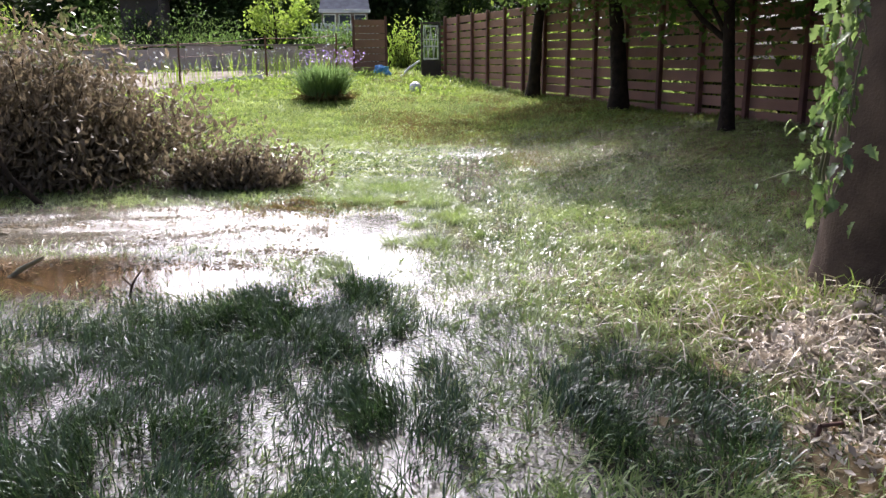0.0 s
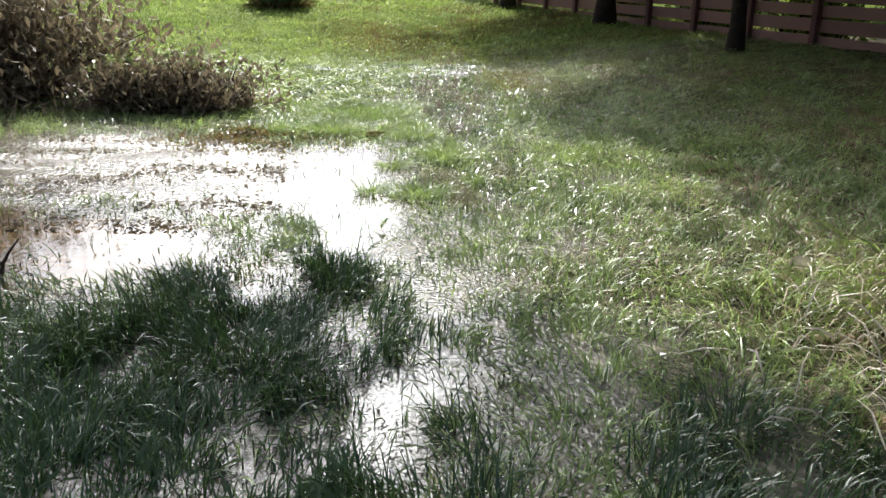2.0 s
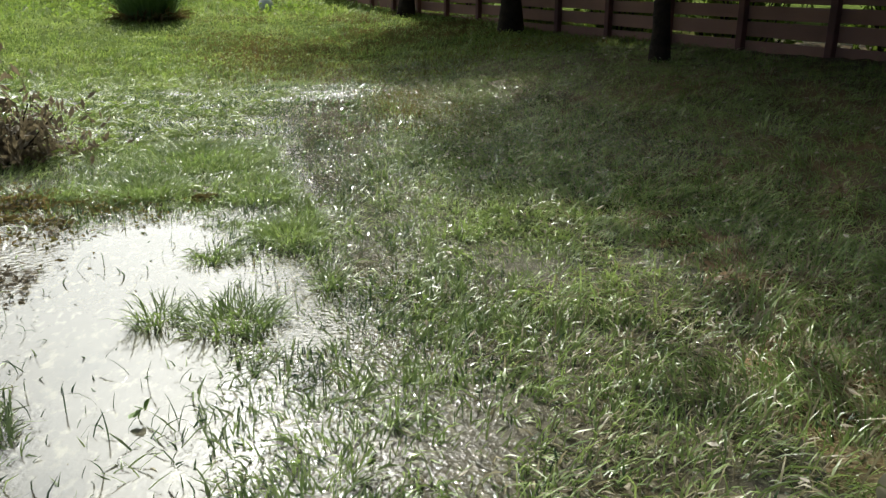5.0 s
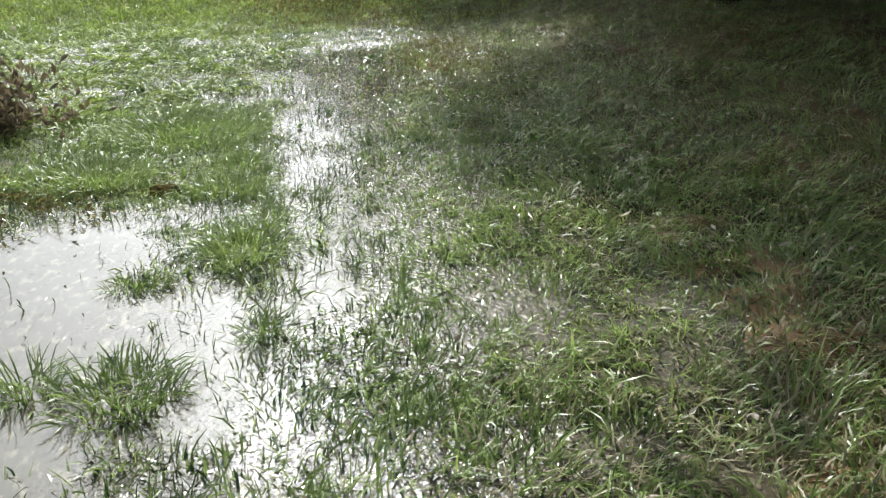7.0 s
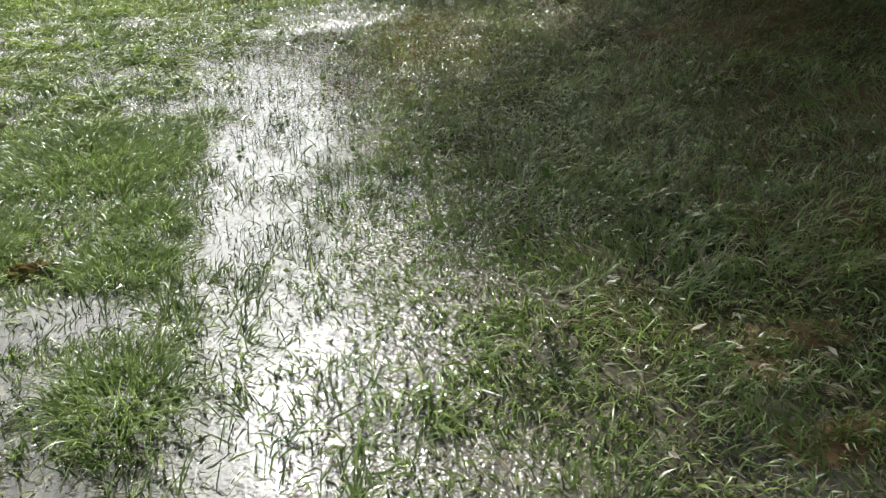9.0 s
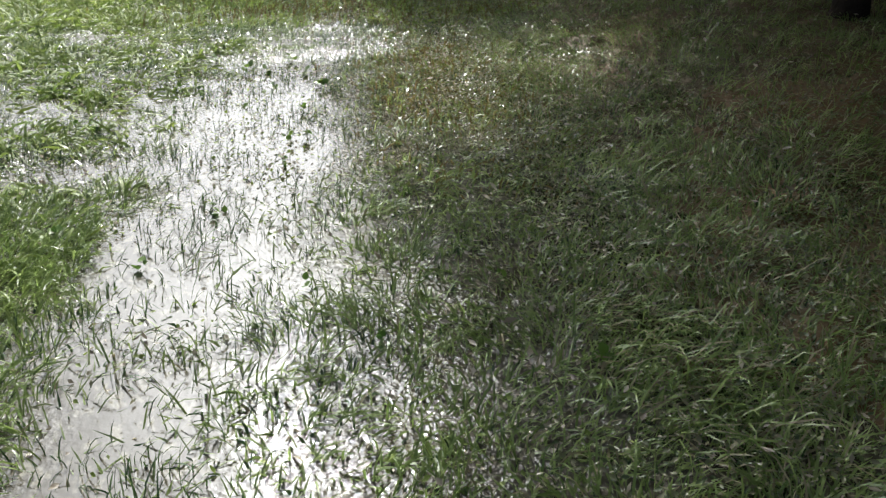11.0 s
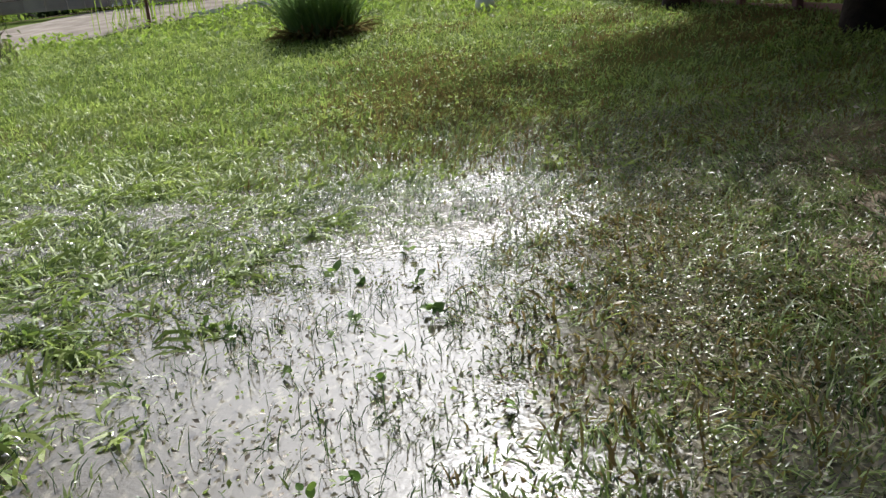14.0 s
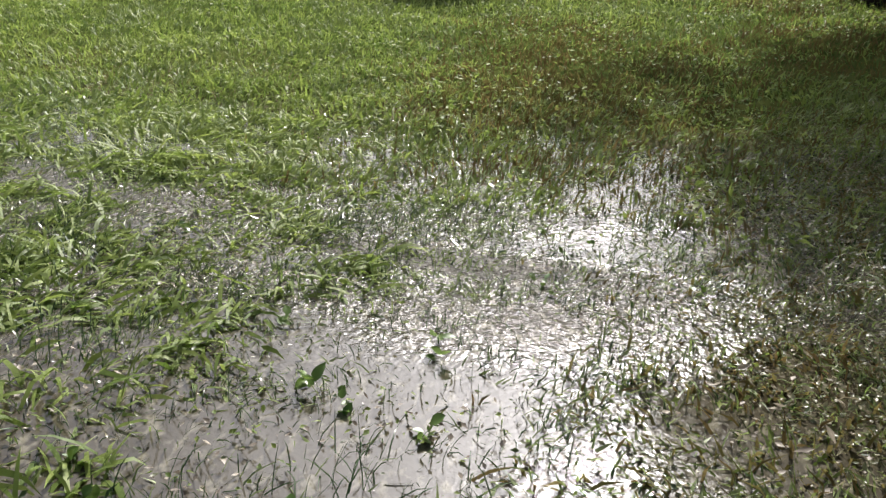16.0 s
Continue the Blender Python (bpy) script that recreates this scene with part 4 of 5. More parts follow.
# ---- iris clump ----
def iris(x, y):
    r = np.random.default_rng(9)
    z = hz(x, y) - 0.03
    root = empty("iris_clump", x, y, z, "large clump of sword-leaved irises with purple flowers", "plant")
    n = 900
    a, q = r.uniform(0, 6.28, n), np.sqrt(r.random(n))
    base = np.stack([0.47 * q * np.cos(a), 0.42 * q * np.sin(a), np.zeros(n)], 1)
    v, f, s = blades(base, r.uniform(0.45, 1.08, n), r.uniform(0.025, 0.05, n), 0.04 + 0.36 * q * r.uniform(0.3, 1.2, n), a + r.normal(0, 0.4, n), 0.4 * r.uniform(0.2, 1.6, n)[:, None], True)
    link("leaves", mesh_np("leaves", v, f, s, M_IRIS), root)
    n = 260
    a = r.uniform(0, 6.28, n)
    base = np.stack([0.47 * np.cos(a), 0.42 * np.sin(a), np.zeros(n)], 1)
    v, f, s = blades(base, r.uniform(0.25, 0.6, n), r.uniform(0.02, 0.04, n), r.uniform(0.6, 1.3, n), a + r.normal(0, 0.5, n), r.uniform(0.3, 1.2, n)[:, None], True)
    link("dead_leaves", mesh_np("dead_leaves", v, f, s, M_BROWNGRASS), root, "brown withered leaves round the foot", kind="stuff")
    m = 170
    a, q = r.uniform(0, 6.28, m), np.sqrt(r.random(m))
    c = np.stack([0.8 * q * np.cos(a) + 0.2, 0.4 * q * np.sin(a), r.uniform(0.88, 1.2, m)], 1)
    v, f, s = leaves(c, r.normal(size=(m, 3)), r.uniform(0.035, 0.07, m), 0.8)
    link("flowers", mesh_np("flowers", v, f, s, M_PURPLE), root, "purple flowers", kind="stuff")


iris(-1.52, 20.6)


# ---- gate, panel and wire fence at the far end ----
def slab(bm, x, y, z, sx, sy, sz, rz=0.0, ry=0.0, bev=0.004):
    box(bm, pose(x, y, z, 0, ry, rz), sx, sy, sz, bev)


def fence_panel():
    x0, x1, y, z0, z1 = -0.69, 0.3, 27.8, 1.12, 2.89
    root = empty("fence_panel", (x0 + x1) / 2, y, z0, "red-brown panel of horizontal boards between two posts", "fence")
    cx, zz, k = 0.0, z1 - z0, 0
    while zz > 0.1:
        wd = (0.2, 0.24, 0.19, 0.26)[k % 4]
        bm = bmesh.new()
        slab(bm, 0, 0, zz - wd / 2, x1 - x0, 0.022, wd - 0.014, 0, 0.3 * (-1) ** k)
        part("board", bm, M_FENCE, root)
        zz -= wd
        k += 1
    for s in (-1, 1):
        bm = bmesh.new()
        slab(bm, s * (x1 - x0 + 0.07) / 2, 0.01, 0.9, 0.08, 0.09, 1.95)
        part("post", bm, M_POST, root)


fence_panel()


def lattice_gate():
    root = empty("lattice_gate", 1.5, 27.6, 0.95, "dark gate with a white lattice window in its upper half", "gate")
    w, h = 0.6, 1.85
    for s in (0, 1):
        bm = bmesh.new()
        slab(bm, s * w, 0, h / 2, 0.06, 0.06, h)
        part("gate_frame", bm, M_BLACK, root)
    bm = bmesh.new()
    slab(bm, w / 2, 0, 0.33, w - 0.06, 0.03, 0.62)
    part("lower_panel", bm, M_BLACK, root)
    bm = bmesh.new()
    slab(bm, w / 2, 0, h - 0.03, w - 0.06, 0.05, 0.07)
    part("top_rail", bm, M_BLACK, root)
    z0, z1 = 0.68, 1.72
    for z in (z0, (z0 + z1) / 2 + 0.1, (z0 + z1) / 2 - 0.12, z1):
        bm = bmesh.new()
        slab(bm, w / 2, -0.02, z, w - 0.1, 0.02, 0.045)
        part("lattice_bar", bm, M_WHITE, root)
    for k in range(6):
        bm = bmesh.new()
        slab(bm, 0.07 + k * (w - 0.14) / 5, -0.022, (z0 + z1) / 2, 0.026, 0.02, z1 - z0, 0, 0 if k in (0, 5) else 6 * (-1) ** k)
        part("lattice_bar", bm, M_WHITE, root)
    side = empty("slat_screen", 2.1, 27.6, 0.95, "narrow screen of red-brown slats with open gaps", "fence")
    for k in range(9):
        bm = bmesh.new()
        slab(bm, 0.18, 0, 0.2 + k * 0.185, 0.34, 0.02, 0.1)
        part("slat", bm, M_POST, side)
    bm = bmesh.new()
    slab(bm, 0.36, 0, 0.92, 0.07, 0.07, 1.9)
    part("post", bm, M_POST, side)


lattice_gate()


def wire_fence():
    pts = [(-12.9, 18.6), (-10.4, 20.4), (-7.95, 22.2), (-5.58, 24.0), (-3.41, 26.0), (-1.3, 27.4)]
    root = empty("wire_fence", -5.58, 24.0, 0, "thin dark posts with a thin rail and wires", "fence")
    o = np.array([-5.58, 24.0, 0])
    tops = []
    for x, y in pts:
        z = hz(x, y)
        tubes("post", [(np.array([[x, y, z - 0.1], [x + 0.01, y, z + 1.25]]) - o, [0.035, 0.03])], M_POST, root, 6)
        tops.append((x, y, z + 1.17))
    for a, b in zip(tops, tops[1:]):
        a, b = np.array(a), np.array(b)
        for dz, r in ((0, 0.013), (-0.35, 0.006), (-0.7, 0.006)):
            line = [a + (b - a) * s + [0, 0, dz - 0.03 * math.sin(math.pi * s)] - o for s in np.linspace(0, 1, 7)]
            tubes("rail" if dz == 0 else "wire", [(line, [r] * 7)], M_POST if dz == 0 else M_RUST, root, 5)


wire_fence()


def low_wall():
    root = empty("low_wall", -6, 29, 1.42, "low weathered grey-brown plank wall behind a gravel bed", "wall")
    r = random.Random(3)
    x = -13.0
    while x < -0.9:
        wd = r.uniform(0.35, 0.7)
        bm = bmesh.new()
        h = r.uniform(0.55, 0.74)
        slab(bm, x + wd / 2 + 6, r.uniform(-0.01, 0.01), h / 2 - 0.05, wd - 0.012, 0.05, h + 0.1, 0, r.uniform(-0.6, 0.6))
        part("plank", bm, M_WALLWOOD, root)
        x += wd
    bm = bmesh.new()
    slab(bm, -1, 0, 0.72, 12.1, 0.1, 0.05)
    part("cap_rail", bm, M_GREYWOOD, root)


low_wall()
# gravel bed, follows the rise
gx, gy = np.meshgrid(np.linspace(0, 1, 30), np.linspace(0, 1, 14))
fx = -9.5 + 7.6 * gx + 0.15 * np.sin(gy * 9)
fy = (24.05 + (fx + 5.2) * 0.85) * (1 - gy) + 28.9 * gy
fy = np.minimum(fy, 28.9)
a = (np.arange(13)[:, None] * 30 + np.arange(29)[None, :]).ravel()
me = mesh_np("gravel_bed", np.stack([fx.ravel(), fy.ravel(), height(fx.ravel(), fy.ravel()) + 0.03], 1), np.stack([a, a + 1, a + 31, a + 30], 1).ravel(), np.full(len(a), 4), M_GRAVEL)
link("gravel_bed", me, None, "pale grey gravel bed behind the wire fence", "gravel", "", "structure")
bm = bmesh.new()
slab(bm, 0, 0, 0, 1.85, 0.06, 0.13, 42)
e = part("edging_board", bm, M_WHITE, None, "whitish edging board along the gravel bed")
e.location = (-4.22, 25.1, hz(-4.22, 25.1) + 0.05)
e.rotation_euler[1] = -0.1
tagged(e, "", "edging")


def ball():
    bm = bmesh.new()
    bmesh.ops.create_icosphere(bm, subdivisions=3, radius=0.17)
    for v in bm.verts:
        v.co *= 1 + 0.05 * noise.noise(v.co * 6)
    ob = part("ball", bm, M_WHITE, None, "white ball lying on the lawn")
    for p in ob.data.polygons:
        p.use_smooth = True
    ob.location = (0.87, 22.8, hz(0.87, 22.8) + 0.16)
    tagged(ob, "", "ball")


ball()


def crumpled(name, x, y, rx, ry, rz, material, label, category, seed, amp=0.35, freq=5, lift=0.6):
    bm = bmesh.new()
    bmesh.ops.create_icosphere(bm, subdivisions=4, radius=1)
    for v in bm.verts:
        q = v.co.copy()
        v.co *= 1 + amp * noise.noise(q * freq * 0.4 + Vector((seed, 0, 0))) + amp * 0.4 * noise.noise(q * freq + Vector((seed, 3, 0)))
        v.co = Vector((v.co.x * rx, v.co.y * ry, max(v.co.z, -0.5) * rz))
    ob = part(name, bm, material, None, label)
    ob.location = (x, y, hz(x, y) + rz * lift * 0.6)
    return tagged(ob, "", category)


crumpled("plastic_bag", 0.12, 26.8, 0.27, 0.2, 0.22, M_BLUE, "crumpled bright blue plastic bag on the grass", "bag", 2)
tubes("pole", [(np.array([[0.0, 0, 0], [0.28, 0.1, 0.28], [0.62, 0.2, 0.5]]), [0.035, 0.035, 0.03])], M_WHITE, None, 8, label="white pole leaning over the grass", category="pole").location = (0.75, 26.8, hz(0.75, 26.8))
tubes("stick", [(np.array([[0, 0, -0.05], [0.02, 0.02, 0.05], [0.04, 0.04, 0.09], [0.08, 0.05, 0.14]]), [0.01, 0.008, 0.006, 0.003]), (np.array([[0.02, 0.02, 0.05], [-0.03, 0.03, 0.1]]), [0.007, 0.003])], M_BARK, None, 6, label="dark forked stick standing out of the water", category="stick").location = (-2.15, 5.06, 0)
tubes("driftwood", [(np.array([[-0.03, -0.02, -0.02], [0.05, 0.0, 0.04], [0.17, 0.02, 0.1]]), [0.016, 0.018, 0.012])], M_STRAW, None, 7, label="short pale driftwood stick leaning in the water", category="stick").location = (-2.93, 5.6, 0)
tubes("branch", [(np.array([[0.25, 0.2, -0.05], [0.05, 0.05, 0.25], [-0.1, 0, 0.6], [-0.3, 0, 1.0]]), [0.03, 0.024, 0.018, 0.01])], M_BARK, None, 7, label="bare bent branch beside the muddy shrub", category="branch").location = (-4.0, 8.2, 0)
crumpled("mud_clod", -0.52, 7.8, 0.09, 0.055, 0.045, M_BROWNGRASS, "brown clod of mud and roots in the water", "clod", 4, 0.5, 7)
crumpled("mud_clod", -3.55, 7.0, 0.3, 0.22, 0.12, M_SOIL, "dark clod of mud at the water's edge", "clod", 9, 0.5, 7)


# ---- building and outhouse behind ----
def far_house(name, x, y, z0, w, d, eave, ridge, roof, label, windows, wall):
    root = empty(name, x, y, z0, label, "house")
    bm = bmesh.new()
    slab(bm, 0, 0, eave / 2, w, d, eave)
    part("wall", bm, wall, root)
    bm = bmesh.new()
    v = [bm.verts.new(c) for c in ((-w * 0.55, -d * 0.58, eave), (w * 0.55, -d * 0.58, eave), (w * 0.55, d * 0.58, eave), (-w * 0.55, d * 0.58, eave), (-w * 0.5, 0, ridge), (w * 0.5, 0, ridge))]
    for f in ((0, 1, 5, 4), (2, 3, 4, 5), (0, 4, 3), (1, 2, 5), (3, 2, 1, 0)):
        bm.faces.new([v[k] for k in f])
    part("roof", bm, roof, root)
    bm = bmesh.new()
    slab(bm, 0, -d * 0.58 - 0.02, eave - 0.02, w * 1.12, 0.03, 0.17)
    part("fascia", bm, M_WHITE, root)
    for k in range(windows):
        bm = bmesh.new()
        slab(bm, (k - (windows - 1) / 2) * w / windows, -d / 2 - 0.02, eave - 0.42, w / windows * 0.8, 0.05, 0.55)
        win = part("window", bm, M_WHITE, root)
        bm = bmesh.new()
        slab(bm, (k - (windows - 1) / 2) * w / windows, -d / 2 - 0.05, eave - 0.42, w / windows * 0.68, 0.02, 0.43)
        part("pane", bm, M_GLASS, win)


M_DARKROOF = mat("dark_roof", (0.06, 0.055, 0.05), (0.04, 0.035, 0.03), 0.9, 4, 40, 0.05, spec=0.0)
M_ROOF = mat("pale_roof", (0.2, 0.21, 0.225), (0.15, 0.155, 0.165), 0.9, 4, 40, 0.05, spec=0.0)
far_house("garden_house", -1.0, 42.0, 1.4, 2.2, 2.4, 2.75, 3.9, M_ROOF, "small house with a pale grey roof and a row of windows", 3, M_GREYWOOD)
far_house("outhouse", -10.3, 41.0, 1.2, 1.7, 2.4, 3.5, 3.9, M_DARKROOF, "dark outhouse with a white roof edge between trees", 0, M_BLACK)


def picket_fence():
    root = empty("picket_fence", -1.0, 39.5, 1.5, "white picket fence before the garden house", "fence")
    for k in range(16):
        bm = bmesh.new()
        slab(bm, -1.5 + k * 0.2, 0, 1.0, 0.1, 0.02, 2.0)
        part("picket", bm, M_WHITE, root)
    bm = bmesh.new()
    slab(bm, 0, 0.03, 1.7, 3.2, 0.03, 0.08)
    part("rail", bm, M_WHITE, root)


picket_fence()


# ---- muddy stump with its vine, litter and straw ----
def vine_tree():
    """The trunk beside the path, its limbs and an unseen crown overhead, placed for its shade."""
    root = empty("vine_tree", 1.51, 4.3, 0, "mud-coated brown tree trunk overgrown by a vine", "tree")
    bm = bmesh.new()
    n, m = 28, 26
    rings = []
    for k in range(m):
        z = -0.08 + 4.0 * k / (m - 1)
        ring = []
        for q in range(n):
            a = 2 * math.pi * q / n
            r = (0.42 - 0.08 * k / m + 0.035 * math.exp(-max(z, 0) * 9)) * (1 + 0.04 * math.sin(3 * a + 1) + 0.07 * noise.noise(Vector((2.5 * math.cos(a), 2.5 * math.sin(a), z * 1.3))))
            ring.append(bm.verts.new((0.18 + r * math.cos(a) + 0.02 * z, r * math.sin(a) + 0.02 * z * z, z)))
        rings.append(ring)
    for k in range(m - 1):
        for q in range(n):
            f = bm.faces.new((rings[k][q], rings[k][(q + 1) % n], rings[k + 1][(q + 1) % n], rings[k + 1][q]))
            f.smooth = True
    part("trunk", bm, M_MUDBARK, root)
    r = np.random.default_rng(31)
    # small crown mass, set so that its shadow darkens the grass by the path
    mid = np.array([-1.72, 3.72, 4.3])
    for k in range(6):
        st = np.array([0.2, 0.2, 3.0 + 0.17 * k])
        tgt = mid + r.normal(0, 0.3, 3)
        tubes("limb", [(limb_points(st, tgt - st, np.linalg.norm(tgt - st), 6, r, 0.15), 0.07 * np.linspace(1, 0.2, 7))], M_MUDBARK, root, 7)
    n = 2600
    cs = mid + r.normal(size=(34, 3)) * [0.24, 0.4, 0.25]
    pos = cs[r.integers(0, 34, n)] + r.normal(size=(n, 3)) * 0.16
    # two larger masses out of view, added to block sky light
    for bx, by, bz in ((1.6, 0.4, 5.3), (3.2, 1.6, 5.6)):
        tgt = np.array([bx, by, bz])
        for k in range(4):
            st = np.array([0.22, 0.2, 3.2 + 0.2 * k])
            end = tgt + r.normal(0, 0.7, 3)
            tubes("limb", [(limb_points(st, end - st, np.linalg.norm(end - st), 6, r, 0.15), 0.08 * np.linspace(1, 0.2, 7))], M_MUDBARK, root, 7)
        u = r.normal(size=(40, 3))
        u /= np.linalg.norm(u, axis=1, keepdims=True)
        big = tgt + u * [2.0, 1.7, 1.0] * r.uniform(0.3, 1.0, (40, 1)) ** 0.6
        pos = np.concatenate((pos, big[r.integers(0, 40, 6500)] + r.normal(size=(6500, 3)) * 0.32))
    n = len(pos)
    v, f, s = leaves(pos, r.normal(size=(n, 3)) + [0, 0, 0.8], r.uniform(0.09, 0.18, n), 0.6, simple=True)
    link("crown", mesh_np("crown", v, f, s, M_LEAF), root, kind="stuff")


M_MUDBARK = mat("mud_coated_bark", (0.1, 0.073, 0.054), (0.055, 0.04, 0.03), 0.9, 5, 70, 0.5, dist=0.008, spec=0.1)
M_MUD = mat("pale_wet_mud", (0.24, 0.19, 0.145), (0.13, 0.1, 0.075), 0.6, 5, 40, 0.5, dist=0.02)
M_VINE = mat("vine_leaf", (0.05, 0.11, 0.022), (0.25, 0.35, 0.11), 0.2, 10, 60, 0, rnd=0.7, translucent=0.5, spec=0.8)
M_VINESTEM = mat("vine_stem", (0.12, 0.14, 0.05), (0.09, 0.08, 0.04), 0.6, 10, 60, 0)
vine_tree()


def leaf_mesh(name, n_len=5, width=0.42, curl=0.25, material=None, lobed=0.0):
    """One broad pointed leaf, 1 long, along +x, with a folded midrib, its rim lobed or plain."""
    bm = bmesh.new()
    rows = []
    for k in range(n_len + 1):
        s = k / n_len
        w = width * math.sin(math.pi * min(1, s * 0.93 + 0.05)) ** 0.7 * (1 - 0.35 * s)
        w *= 1 + lobed * (1 if k % 2 else -1)
        z = -curl * s * s + lobed * 0.15 * (k % 2)
        rows.append([bm.verts.new((s, w, z + 0.12 * w)), bm.verts.new((s, 0, z - 0.05)), bm.verts.new((s, -w, z + 0.12 * w))])
    for a, b in zip(rows, rows[1:]):
        for q in (0, 1):
            f = bm.faces.new((a[q], a[q + 1], b[q + 1], b[q]))
            f.smooth = True
    me = bpy.data.meshes.new(name)
    bm.to_mesh(me)
    bm.free()
    me.materials.append(material)
    return me


def vine():
    r = random.Random(8)
    root = empty("vine", 1.09, 4.12, 0, "green climbing vine with broad glossy leaves on a tree trunk", "vine")
    lm = [leaf_mesh("leaf", 7, wd, c, M_VINE, 0.3) for wd, c in ((0.32, 0.25), (0.38, 0.5), (0.3, 0.75))]
    stems = []
    for k in range(4):
        z = [0.45 + 0.05 * k, 0.7, 1.0, 1.3, 1.5]
        stems.append((np.array([[-0.02 + 0.02 * k + r.uniform(-0.03, 0.03) + 0.04 * zz, r.uniform(-0.06, 0.04), zz] for zz in z]), [0.008, 0.007, 0.006, 0.004, 0.003]))
    stems.append((np.array([[-0.02, 0, 0.62], [-0.12, -0.03, 0.72], [-0.22, -0.04, 0.7], [-0.32, -0.05, 0.67]]), [0.005, 0.004, 0.003, 0.002]))
    stems.append((np.array([[-0.02, 0, 0.8], [-0.14, -0.02, 0.88], [-0.2, -0.03, 0.93]]), [0.005, 0.004, 0.002]))
    for s in stems:
        tubes("stem", [s], M_VINESTEM, root, 6)
    for k in range(230):
        z = 0.5 + 1.4 * r.random() ** 0.85
        x = -0.03 + 0.03 * z + r.gauss(-0.03, 0.036) * (0.45 + 0.75 * math.sin(min(z, 1.3) * 2.2))
        ob = link("leaf", r.choice(lm), root)
        s = r.uniform(0.035, 0.085)
        ob.matrix_basis = pose(x, r.uniform(-0.2, 0.05), z, r.uniform(-70, 70), r.uniform(20, 80), r.uniform(90, 290)) @ Matrix.Scale(s, 4)
    for k, (x, z) in enumerate([(-0.12, 0.72), (-0.2, 0.7), (-0.28, 0.69), (-0.33, 0.66), (-0.14, 0.88), (-0.2, 0.93), (-0.17, 0.9)]):
        ob = link("leaf", lm[k % 3], root)
        ob.matrix_basis = pose(x, -0.04, z, 20, 30, r.uniform(120, 260)) @ Matrix.Scale(r.uniform(0.03, 0.06), 4)


vine()
# heap of litter by the stump
n = 2400
a, q = rng.uniform(0, 6.28, n), np.sqrt(rng.random(n))
px, py = 1.0 + 0.5 * q * np.cos(a), 3.5 + 0.55 * q * np.sin(a)
px = px + 0.12 * (1 - q)
pz = np.maximum(height(px, py), 0) + 0.01 + np.abs(rng.normal(0, 1, n)) * 0.05 + 0.15 * (1 - q)
v, f, s = leaves(np.stack([px, py, pz], 1), rng.normal(size=(n, 3)) * 0.8 + [0, 0.3, 0.9], 0.016 + 0.06 * rng.random(n) ** 2, 0.5, 0.8)
link("leaf_litter", mesh_np("leaf_litter", v, f, s, M_LITTER), None, "heap of muddy dead leaves at the trunk's foot", "leaf litter", "", "stuff")
n = 700
px, py = rng.normal(0.57, 0.14, n), rng.normal(2.95, 0.22, n)
v, f, s = leaves(np.stack([px, py, np.maximum(height(px, py), 0) + rng.uniform(0.003, 0.03, n)], 1), rng.normal(size=(n, 3)) * 0.4 + [0, 0, 1.0], rng.uniform(0.015, 0.05, n), 0.5, 0.6)
link("strewn_litter", mesh_np("strewn_litter", v, f, s, M_LITTER), None, "muddy dead leaves strewn flat over bare mud", "leaf litter", "", "stuff")
crumpled("mud_mound", 0.95, 3.65, 0.36, 0.36, 0.09, M_MUD, "heap of brown mud at the trunk's foot", "mud", 23, 0.35, 5, -0.5)
for name, m, n, wide, label in (("straw", M_STRAW, 1100, 0.0, "long pale straw draped round the trunk's foot"), ("draped_grass", M_LAWN, 1100, 0.0, "long green grass arching round the trunk's foot"), ("strewn_straw", M_LITTER, 420, 1.0, "twisted pale straws strewn over the litter")):
    hd = rng.uniform(2.4, 5.2, n)
    bx, by = 1.11 + 0.22 * np.cos(hd) + rng.normal(0, 0.13, n), 4.12 + 0.2 * np.sin(hd) + rng.normal(0, 0.17, n)
    bx, by = bx + wide * (0.88 - 1.11 + rng.normal(0, 0.18, n)), by + wide * (3.5 - 4.12 + rng.normal(0, 0.28, n))
    v, f, s = blades(np.stack([bx, by, np.maximum(height(bx, by), 0) + rng.uniform(0.0, 0.15, n)], 1), rng.uniform(0.1, 0.26, n), rng.uniform(0.004, 0.008, n), rng.normal(0.95, 0.4, n), hd + rng.normal(0, 0.7 + wide, n), rng.uniform(0.4, 1.7, n)[:, None], True)
    link(name, mesh_np(name, v, f, s, m), None, label, "straw", "", "stuff")
tubes("metal_stake", [(np.array([[0, 0, -0.1], [0, 0, 0.05], [0.01, 0, 0.09]]), [0.008, 0.008, 0.008]), (np.array([[0.01, 0, 0.09], [0.08, 0.0, 0.095]]), [0.007, 0.007])], M_RUST, None, 6, label="thin rusty bent iron stake in the mud", category="stake").location = (0.4, 2.95, 0)

# ---- small things in the water ----
def weed(x, y, s, seed, mesh_set):
    r = random.Random(seed)
    root = empty("broadleaf_weed", x, y, max(hz(x, y), -0.02), "small broad-leaved green weed standing in the water", "weed", "weeds in the puddle")
    for k in range(r.randint(3, 6)):
        a = r.uniform(0, 360)
        ob = link("leaf", r.choice(mesh_set), root)
        ob.matrix_basis = pose(r.uniform(-0.02, 0.02), r.uniform(-0.02, 0.02), r.uniform(0.015, 0.06), r.uniform(-35, 35), r.uniform(-75, -10), a) @ Matrix.Scale(s * r.uniform(0.7, 1.25), 4)


M_WEED = mat("weed_leaf", (0.06, 0.14, 0.02), (0.15, 0.24, 0.04), 0.35, 12, 60, 0, rnd=0.7, translucent=0.35)
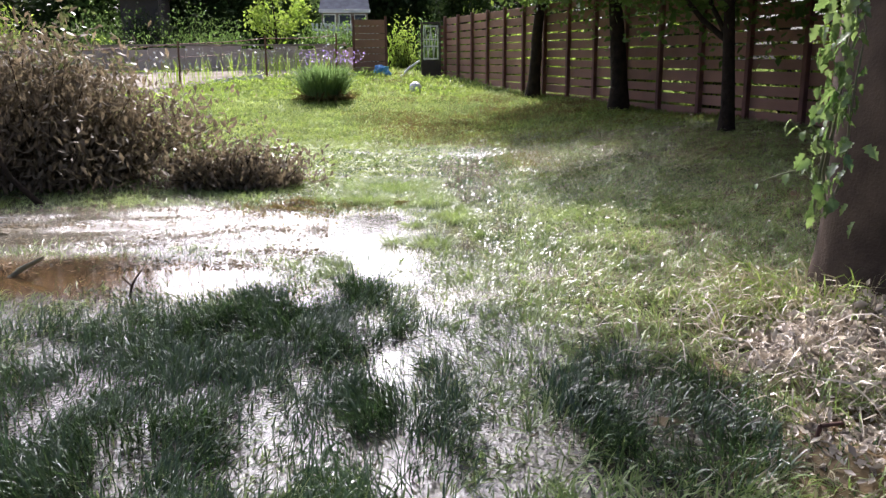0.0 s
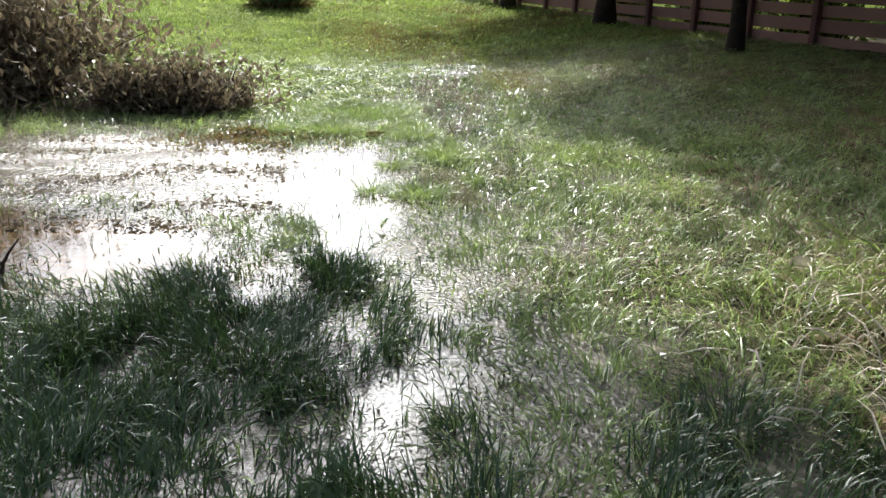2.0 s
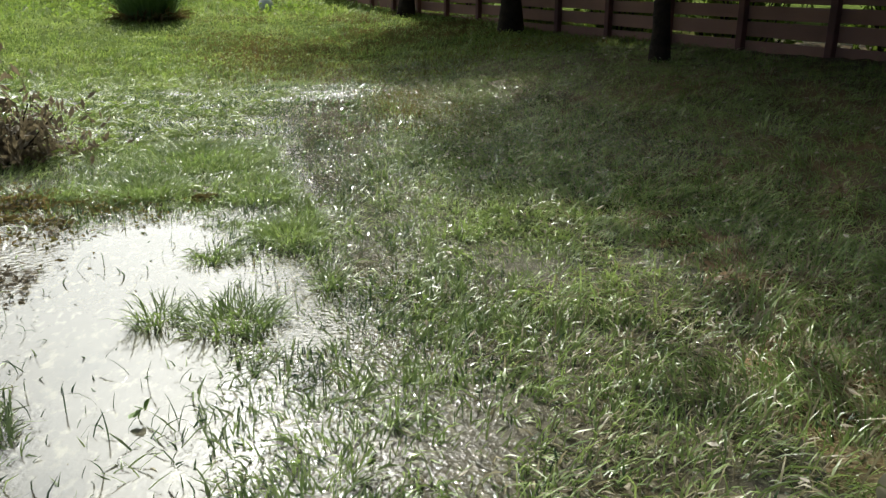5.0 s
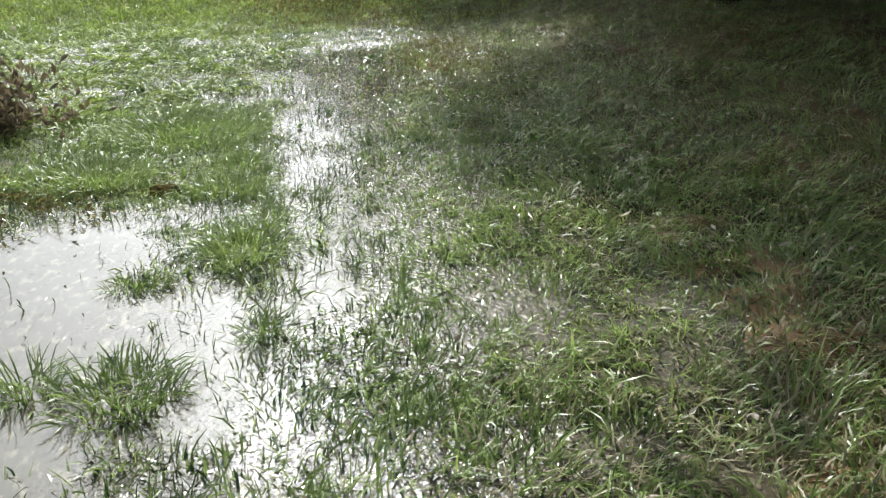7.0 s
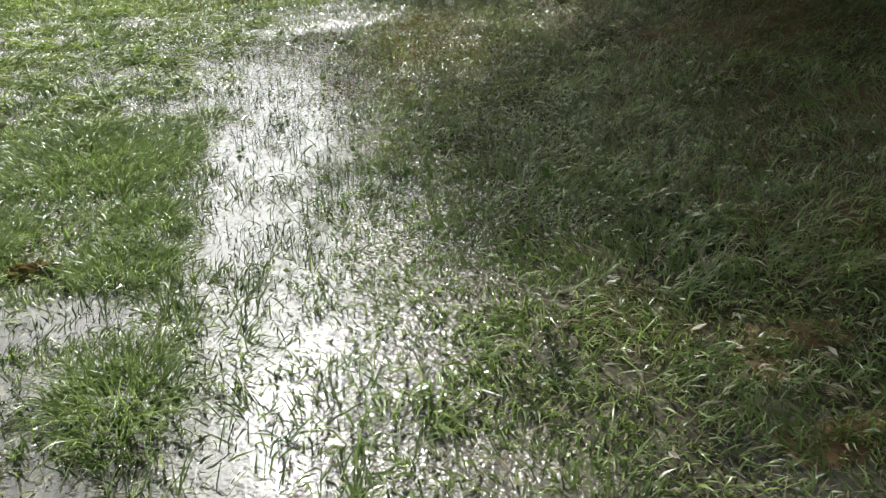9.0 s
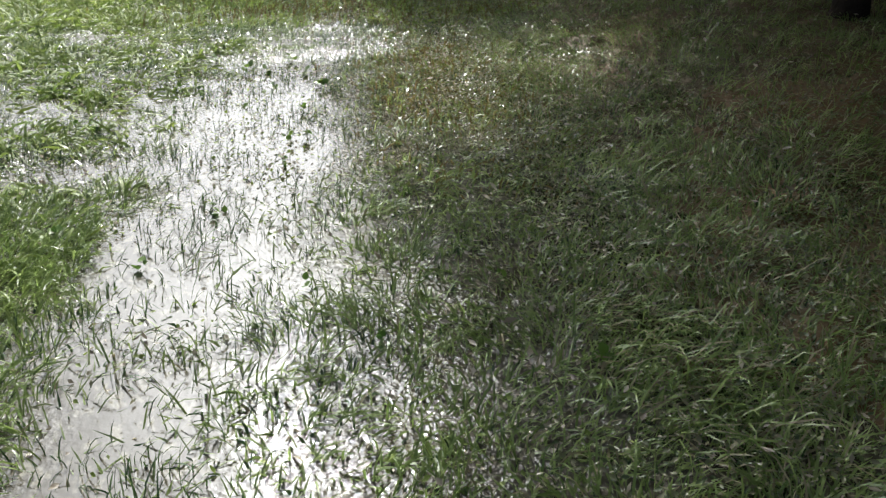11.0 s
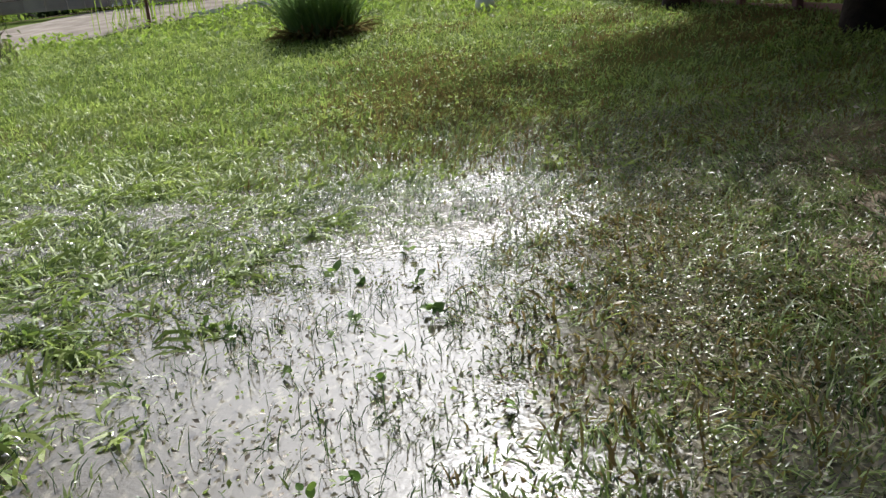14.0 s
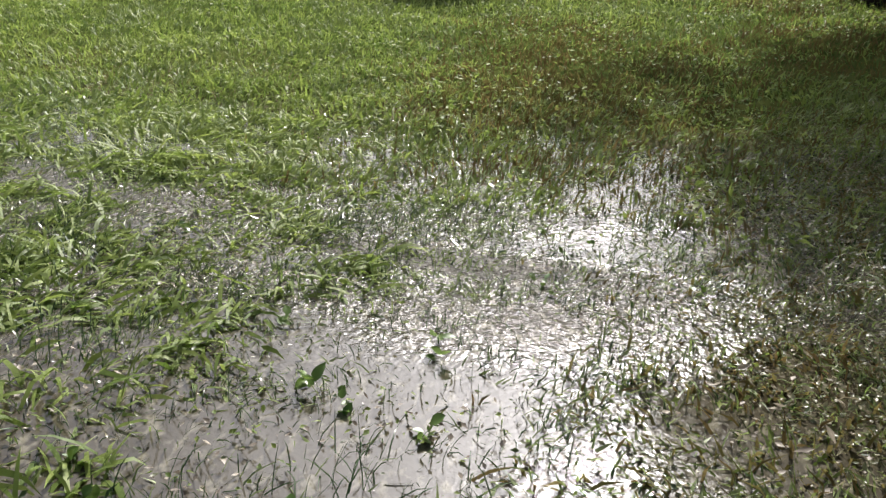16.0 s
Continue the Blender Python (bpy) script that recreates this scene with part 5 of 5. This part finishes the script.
weed_meshes = [leaf_mesh("leaf", 4, wd, c, M_WEED) for wd, c in ((0.5, 0.2), (0.42, 0.4), (0.55, 0.05))]
spots = [(0.56, 10.05), (0.66, 10.1), (0.13, 11.76), (0.59, 11.79), (0.34, 11.45), (0.75, 11.03), (0.36, 10.64), (0.64, 10.56), (0.68, 11.34), (0.5, 11.0), (-0.69, 5.52), (-0.27, 10.27), (-0.4, 10.34), (0.8, 12.3), (0.54, 9.72)]
r = random.Random(5)
for k in range(34):
    spots.append((r.uniform(-0.6, 1.35), r.uniform(8.0, 13.0)))
for k, (x, y) in enumerate(spots):
    weed(x, y, r.uniform(0.026, 0.042) if k < 12 else r.uniform(0.018, 0.032), 200 + k, weed_meshes)
# a large pale husk among the grass
husk = leaf_mesh("husk", 6, 0.3, 0.35, M_LITTER)
ob = link("husk", husk, None, "large pale crumpled husk of a dead leaf", "leaf")
ob.matrix_basis = pose(0.78, 4.66, 0.07, 25, -10, 8) @ Matrix.Scale(0.15, 4)
# pale dead leaves lying about
n = 500
py = rng.uniform(2.6, 14, n)
px = bank(0, py) + rng.uniform(0.1, 3.4, n)
v, f, s = leaves(np.stack([px, py, np.maximum(height(px, py), 0) + rng.uniform(0.02, 0.09, n)], 1), rng.normal(0, 0.5, (n, 3)) + [0, 0, 1.0], rng.uniform(0.02, 0.05, n), 0.42, 0.5)
link("dead_leaves", mesh_np("dead_leaves", v, f, s, M_LITTER), None, "pale dead leaves scattered over the wet grass", "leaves", "", "stuff")
# white and pink blossoms among the weeds before the low wall
n = 150
px = rng.uniform(-6.5, -0.9, n)
py = 24.2 + (px + 5.2) * 0.85 + rng.uniform(0.2, 1.6, n)
c = np.stack([px, py, height(px, py) + rng.uniform(0.35, 0.95, n)], 1)
v, f, s = leaves(c, rng.normal(size=(n, 3)) + [0, -0.6, 0.3], rng.uniform(0.05, 0.1, n), 0.8)
link("blossoms", mesh_np("blossoms", v, f, s, M_WHITE), None, "white blossoms on thin weeds by the wire fence", "flowers", "", "stuff")
n = 260
px = rng.uniform(-6.5, -0.9, n)
py = 24.2 + (px + 5.2) * 0.85 + rng.uniform(0.1, 1.6, n)
v, f, s = blades(np.stack([px, py, height(px, py)], 1), rng.uniform(0.4, 0.95, n), rng.uniform(0.012, 0.03, n), np.abs(rng.normal(0, 0.2, n)), rng.uniform(0, 6.28, n), rng.uniform(0.1, 0.5, n)[:, None], True)
link("tall_weeds", mesh_np("tall_weeds", v, f, s, M_LEAFLIGHT), None, "tall thin weeds by the wire fence", "weeds", "", "stuff")
